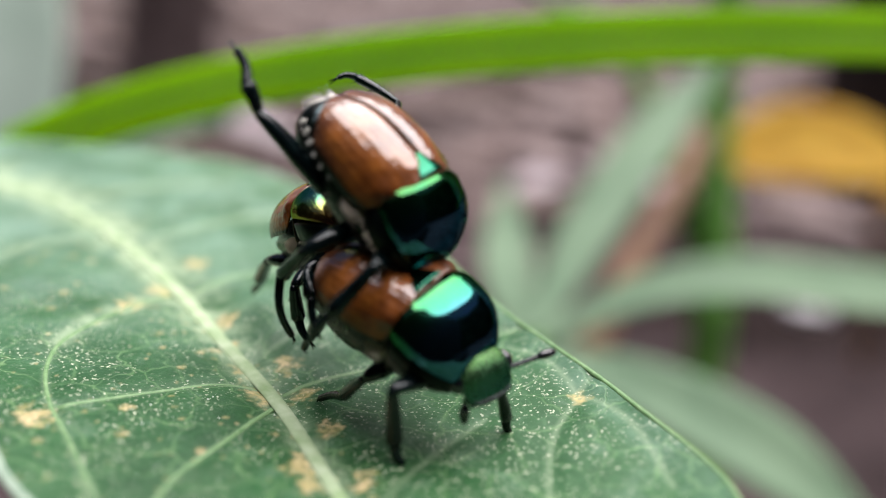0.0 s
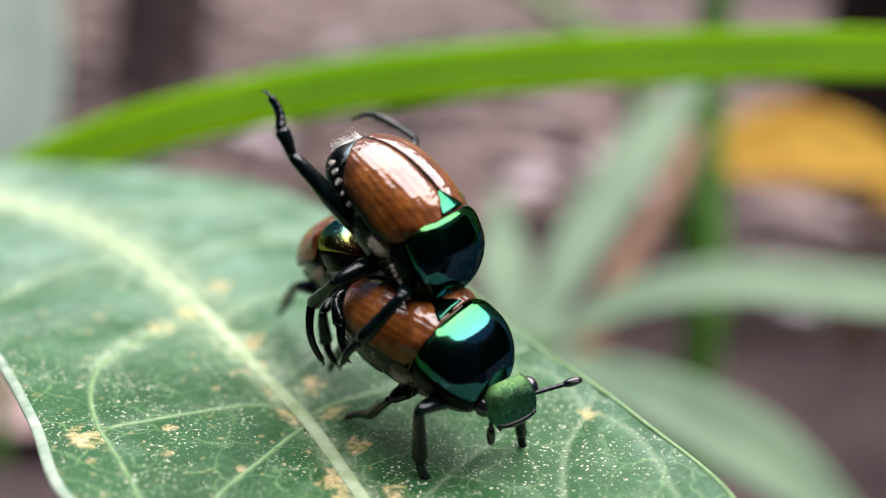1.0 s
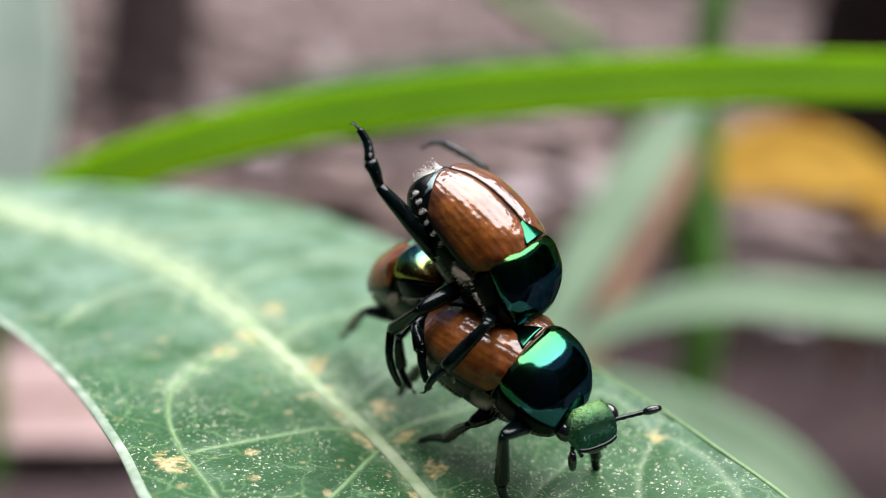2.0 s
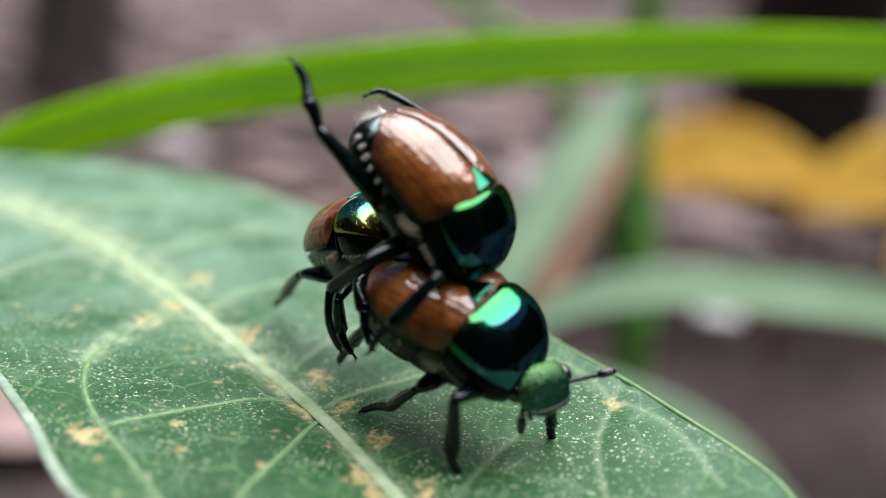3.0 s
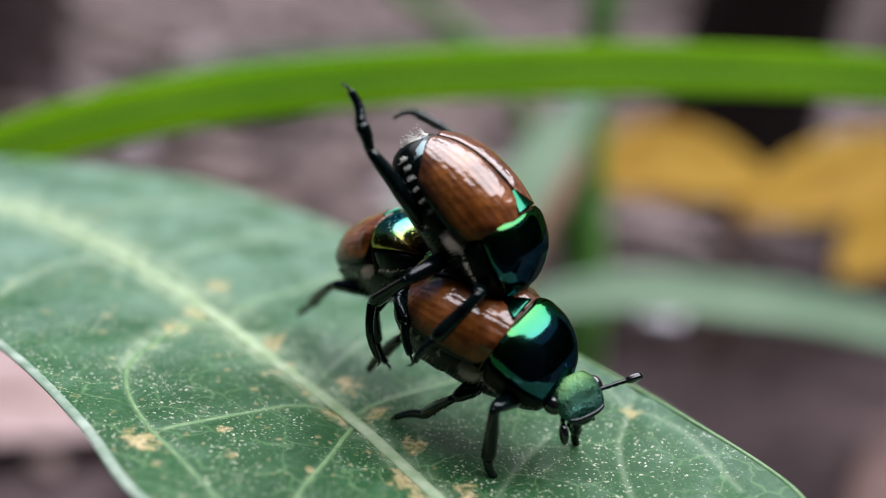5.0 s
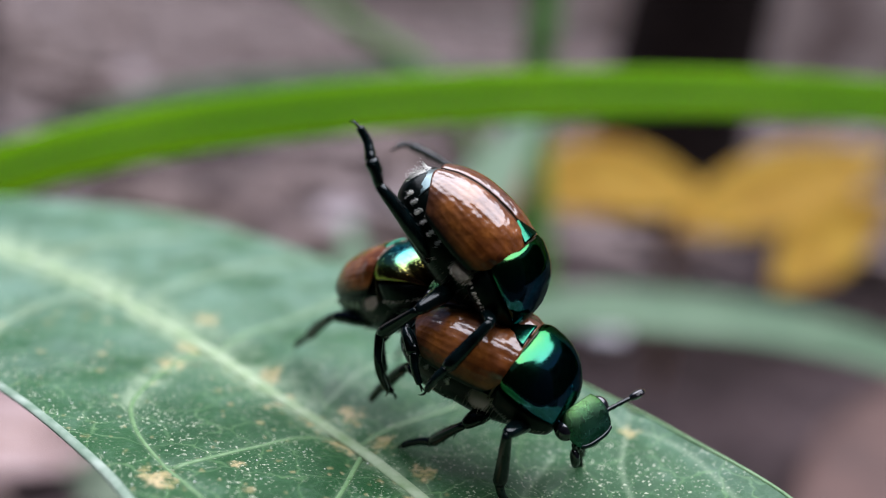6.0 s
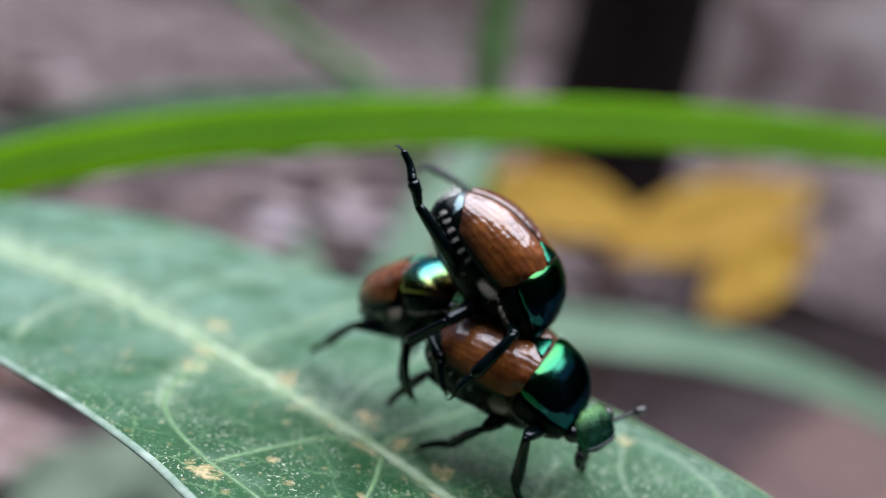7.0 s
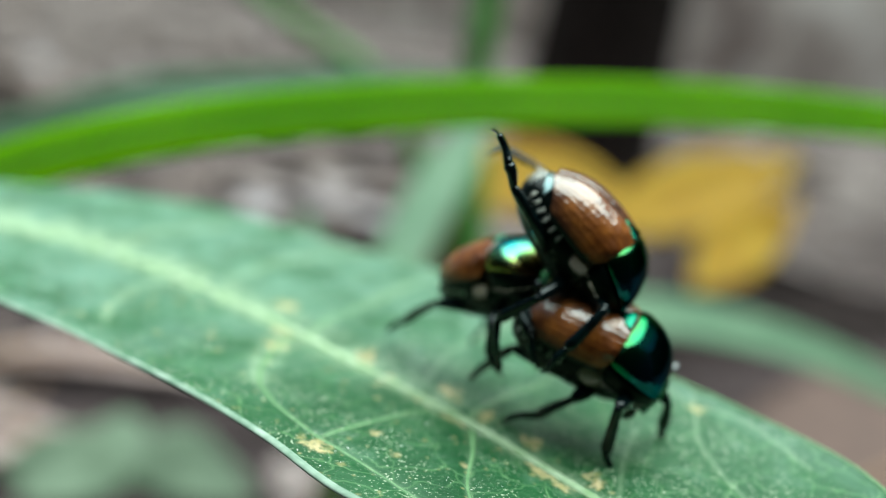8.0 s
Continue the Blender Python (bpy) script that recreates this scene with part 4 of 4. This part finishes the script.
def build_strap_plant():
    s = thing("strap_leaf_plant", Matrix.Translation(at(26, 126, -140)), "low plant with pale green strap leaves spreading from one point", "plant")
    o = np.array((26, 126, -140.0))
    part("stalk", tube(path3([(26, 126, -140), (25, 128, -90), (26, 125, -46)], 20) - o, np.linspace(4, 2.2, 20), 10), M_STEM, s, "green upright stalk")
    lines = {
        "upright": ([(25, 124, -46), (33, 143, -34), (43, 162, -23), (55, 181, -11), (66, 196, -1)], [1.5, 4.5, 5.5, 5.0, 0.6]),
        "arched": ([(26, 124, -46), (42, 131, -38), (64, 137, -34), (82, 141, -35), (105, 146, -37), (135, 150, -42), (170, 152, -52), (205, 150, -66)], [1.5, 4.0, 5.4, 5.6, 5.6, 5.2, 4.0, 0.8]),
        "drooping": ([(27, 124, -47), (46, 117, -50), (65, 110, -56), (84, 102, -66)], [1.5, 6.0, 7.0, 1.5]),
        "short": ([(25, 126, -48), (22, 150, -44), (21, 166, -38), (20, 178, -30)], [1.5, 4.5, 5.0, 0.8]),
    }
    for pts, wid in lines.values():
        part("strap_leaf", strap(np.array(pts, float) - o, wid, 0.18, 50, 0.4, face=(0, -0.6, 0.8)), M_PALE, s)


def build_stem(name, label, pts, radius, material, category="stem"):
    o = np.array(pts[0], float)
    s = thing(name, Matrix.Translation(at(*o)), label, category)
    line = path3(np.array(pts, float) - o, 30)
    part("stalk", tube(line, np.linspace(radius, radius * 0.7, 30), 10), material, s)
    if len(pts) > 3:
        for k in (9, 17, 24):
            part("joint", tube(line[k - 1:k + 2], [radius * (0.99 - 0.3 * q / 29) for q in (k - 1, k - 1.5, k + 1)], 10), material, s)
    return s, o


def oval_leaf(parent, pts, half, material, name="leaf_blade", face=(0, -0.7, 0.7)):
    part(name, strap(pts, [half * 0.1, half * 0.8, half, half * 0.75, half * 0.08], 0.12, 40, 0.5, face=face), material, parent)


def build_yellow_plant():
    s, o = build_stem("yellowing_plant", "low plant with yellow wilted leaves", [(190, 372, -140), (188, 372, -100), (180, 370, -62)], 3, M_STALK, "plant")
    for pts, half in (([(106, 358, -56), (146, 366, -46), (198, 368, -50)], 19), ([(172, 344, -60), (220, 361, -43), (282, 379, -22)], 18), ([(199, 306, -70), (228, 323, -53), (254, 332, -34)], 14)):
        oval_leaf(s, np.array(pts, float) - o, half, M_YELLOW)


def build_fallen(name, label, x, y, length, half, turn, material):
    z = ground_z(x, y) - LEAF_Z + 4
    s = thing(name, Matrix.Translation(at(x, y, z)) @ pose(0, 0, 0, 0, 0, turn), label, "leaf")
    pts = [(-length, 0, -2), (-length / 2, 2, 4), (0, 0, 6), (length / 2, -3, 5), (length, 0, -2)]
    oval_leaf(s, np.array(pts, float), half, material, face=(0, 0, 1))
    part("midrib", tube(path3(np.array(pts, float), 40) + np.array((0, 0, 0.8)), np.linspace(2.2, 0.6, 40), 8), M_STALK, s)
    for k, q in enumerate(np.linspace(-0.7, 0.6, 6)):
        for side in (-1, 1):
            a = np.array((q * length, 0, 5.5 - 7 * q * q))
            part("vein", tube(path3([a, a + (half * 0.35, side * half * 0.35, 2), a + (half * 0.55, side * half * 0.75, 5)], 12), np.linspace(0.9, 0.3, 12), 6), M_STALK, s)


build_grass_blade()
build_strap_plant()
build_yellow_plant()
build_stem("green_stem", "upright green plant stem, out of focus", [(92, 250, -140), (89, 253, -63), (86, 260, -40), (84, 268, -15), (84, 274, 14), (85, 280, 44)], 6.5, M_STEM)
build_stem("russet_stalk", "dry russet stalk leaning", [(40, 205, -140), (59, 232, -67), (72, 248, -46), (86, 268, -22)], 5, M_STALK)
build_stem("thin_stem", "thin slanting olive stem", [(100, 250, -140), (75, 268, -40), (52, 285, -5), (31, 303, 5), (5, 323, 19)], 3.5, M_STEM)
s, o = build_stem("pale_leaf_plant", "pale broad leaf on a short stalk", [(-112, 220, -140), (-114, 226, -80)], 3, M_STEM, "plant")
oval_leaf(s, np.array([(-114, 226, -82), (-115, 240, -40), (-118, 252, -10), (-122, 262, 12), (-126, 272, 30)], float) - o, 15, M_MINT)
build_fallen("fallen_leaf", "dry pale pinkish leaf lying on the soil", -96, 262, 76, 40, 15, M_PINK)
build_fallen("fallen_leaf", "dry pale leaf beside a low green herb", -14, 338, 56, 16, -4, M_PINK)
build_fallen("fallen_leaf", "large dry reddish-brown fallen leaf on the soil", 350, 308, 210, 66, 30, M_DRY)
band, o = build_stem("pale_grass", "pale grey-green grass blade behind the bright one", [(-150, 150, -140), (-146, 150, -120)], 2, M_STEM, "grass")
part("blade", strap(np.array([(-146, 150, -122), (-100, 150, -62), (-66, 150, -30), (-38, 150, -15), (-20, 150, -6), (0, 150, -0.5), (21, 150, 4), (43, 150, 7), (58, 150, 8)], float) - o,
                    [1.5, 3.5, 4.5, 4.8, 4.8, 4.4, 3.6, 2.2, 0.4], 0.3, 80, 0.3, face=(0, -0.8, 0.6)), M_PALE, band)
low, o = build_stem("ground_herb", "low green herb on the soil", [(-8, 242, -140), (-8, 242, -130)], 2.5, M_STEM, "plant")
for tip in ((-38, 218, -126), (-20, 272, -127), (26, 224, -126), (20, 256, -129), (-46, 244, -130)):
    tip = np.array(tip, float) - o
    oval_leaf(low, [np.array((0, 0, 12.0)), tip * 0.5 + (0, 0, 10), tip], 9, M_HERB)
def build_trunk(x, y, r, label, bark):
    trunk = thing("trunk_shape", Matrix.Translation(at(x, y, -142)), label, "tree trunk")
    tt = np.linspace(0, 1, 30)
    part("trunk", tube(np.stack([6 * np.sin(tt * 5), 4 * np.cos(tt * 4), tt * 700], 1), r * (1 - 0.16 * tt + 0.22 * np.exp(-tt * 12)), 24), bark, trunk)
    for k in range(4):
        a, q = 0.6 + k * 1.6, r / 62
        part("root", tube(path3([(30 * q * math.cos(a), 30 * q * math.sin(a), 50 * q), (66 * q * math.cos(a), 66 * q * math.sin(a), 14), (110 * q * math.cos(a + 0.2), 110 * q * math.sin(a + 0.2), -4)], 14), np.linspace(26 * q, 8 * q, 14), 10), bark, trunk)


# The near-black trunk shape is put in for a dark gap between plants.
build_trunk(356, 800, 62, "near-black trunk shape standing in for a dark gap", M_GAP)
build_trunk(-232, 830, 36, "brown slender trunk standing in bare soil", M_BARK_BROWN)
peb = thing("pebble", Matrix.Translation(at(182, 425, ground_z(182, 425) - LEAF_Z + 3)), "pale rounded pebble on the soil", "pebble")
part("stone", ellipsoid((0, 0, 0), (11, 8, 6), 14, 9), M_STONE, peb)


# ---- dust on the leaf ----
def build_dust():
    rng = random.Random(9)
    shapes = []
    for k in range(1000):
        a = rng.uniform(0.12, 0.62)
        b = -abs(rng.betavariate(1.2, 1.2)) if rng.random() < 0.92 else rng.uniform(0.1, 0.7)
        x, y = leaf_xy(np.array([a]), np.array([b]))[0]
        if noise.noise((x * 0.35, y * 0.35, 3.0)) + 0.5 * noise.noise((x * 1.1, y * 1.1, 8.0)) < rng.uniform(0.0, 0.3):
            continue
        z = float(leaf_z(np.array([a]), np.array([b]))[0])
        r = 0.009 + 0.04 * rng.random() ** 4
        shapes.append(ellipsoid((x, y, z + r * 0.4), (r * rng.uniform(0.7, 1.6), r * rng.uniform(0.7, 1.6), r * 0.7), 5, 4))
    ob = part("dust", join(shapes), M_DUST, m=Matrix.Translation(at(0, 0, 0)))
    tagged(ob, "fine white dust specks lying on the leaf", "dust", "", "stuff")


build_dust()


def motions():
    """The lowest beetle's head nods, and tucks under at the end."""
    def head(tilt, roll, yaw, out=4.3, drop=-0.5):
        return pose(0, out * MM, drop * MM, tilt, roll, yaw)
    walk(head_1, [(0.0, head(-41, -2, -16, 3.95)), (0.5, head(-33, 1, -22)), (1.0, head(-35, 3, -25, 4.35)), (2.5, head(-24, 3, -29, 4.4)), (3.0, head(-31, 0, -28, 4.2)), (4.0, head(-15, 1, -28, 4.25)),
                  (5.5, head(-19, 4, -22)), (6.0, head(-26, 7, -21, 4.4)), (6.5, head(-20, 12, -28, 4.5)), (7.0, head(-26, 5, -27)), (7.5, head(-24, 0, -32, 4.5)),
                  (7.7, head(-50, 0, -20, 4.1, -0.7)), (7.8, head(-76, 0, -10, 3.7, -0.8)), (8.0, head(-82, 0, -8, 3.6, -0.8))])


motions()
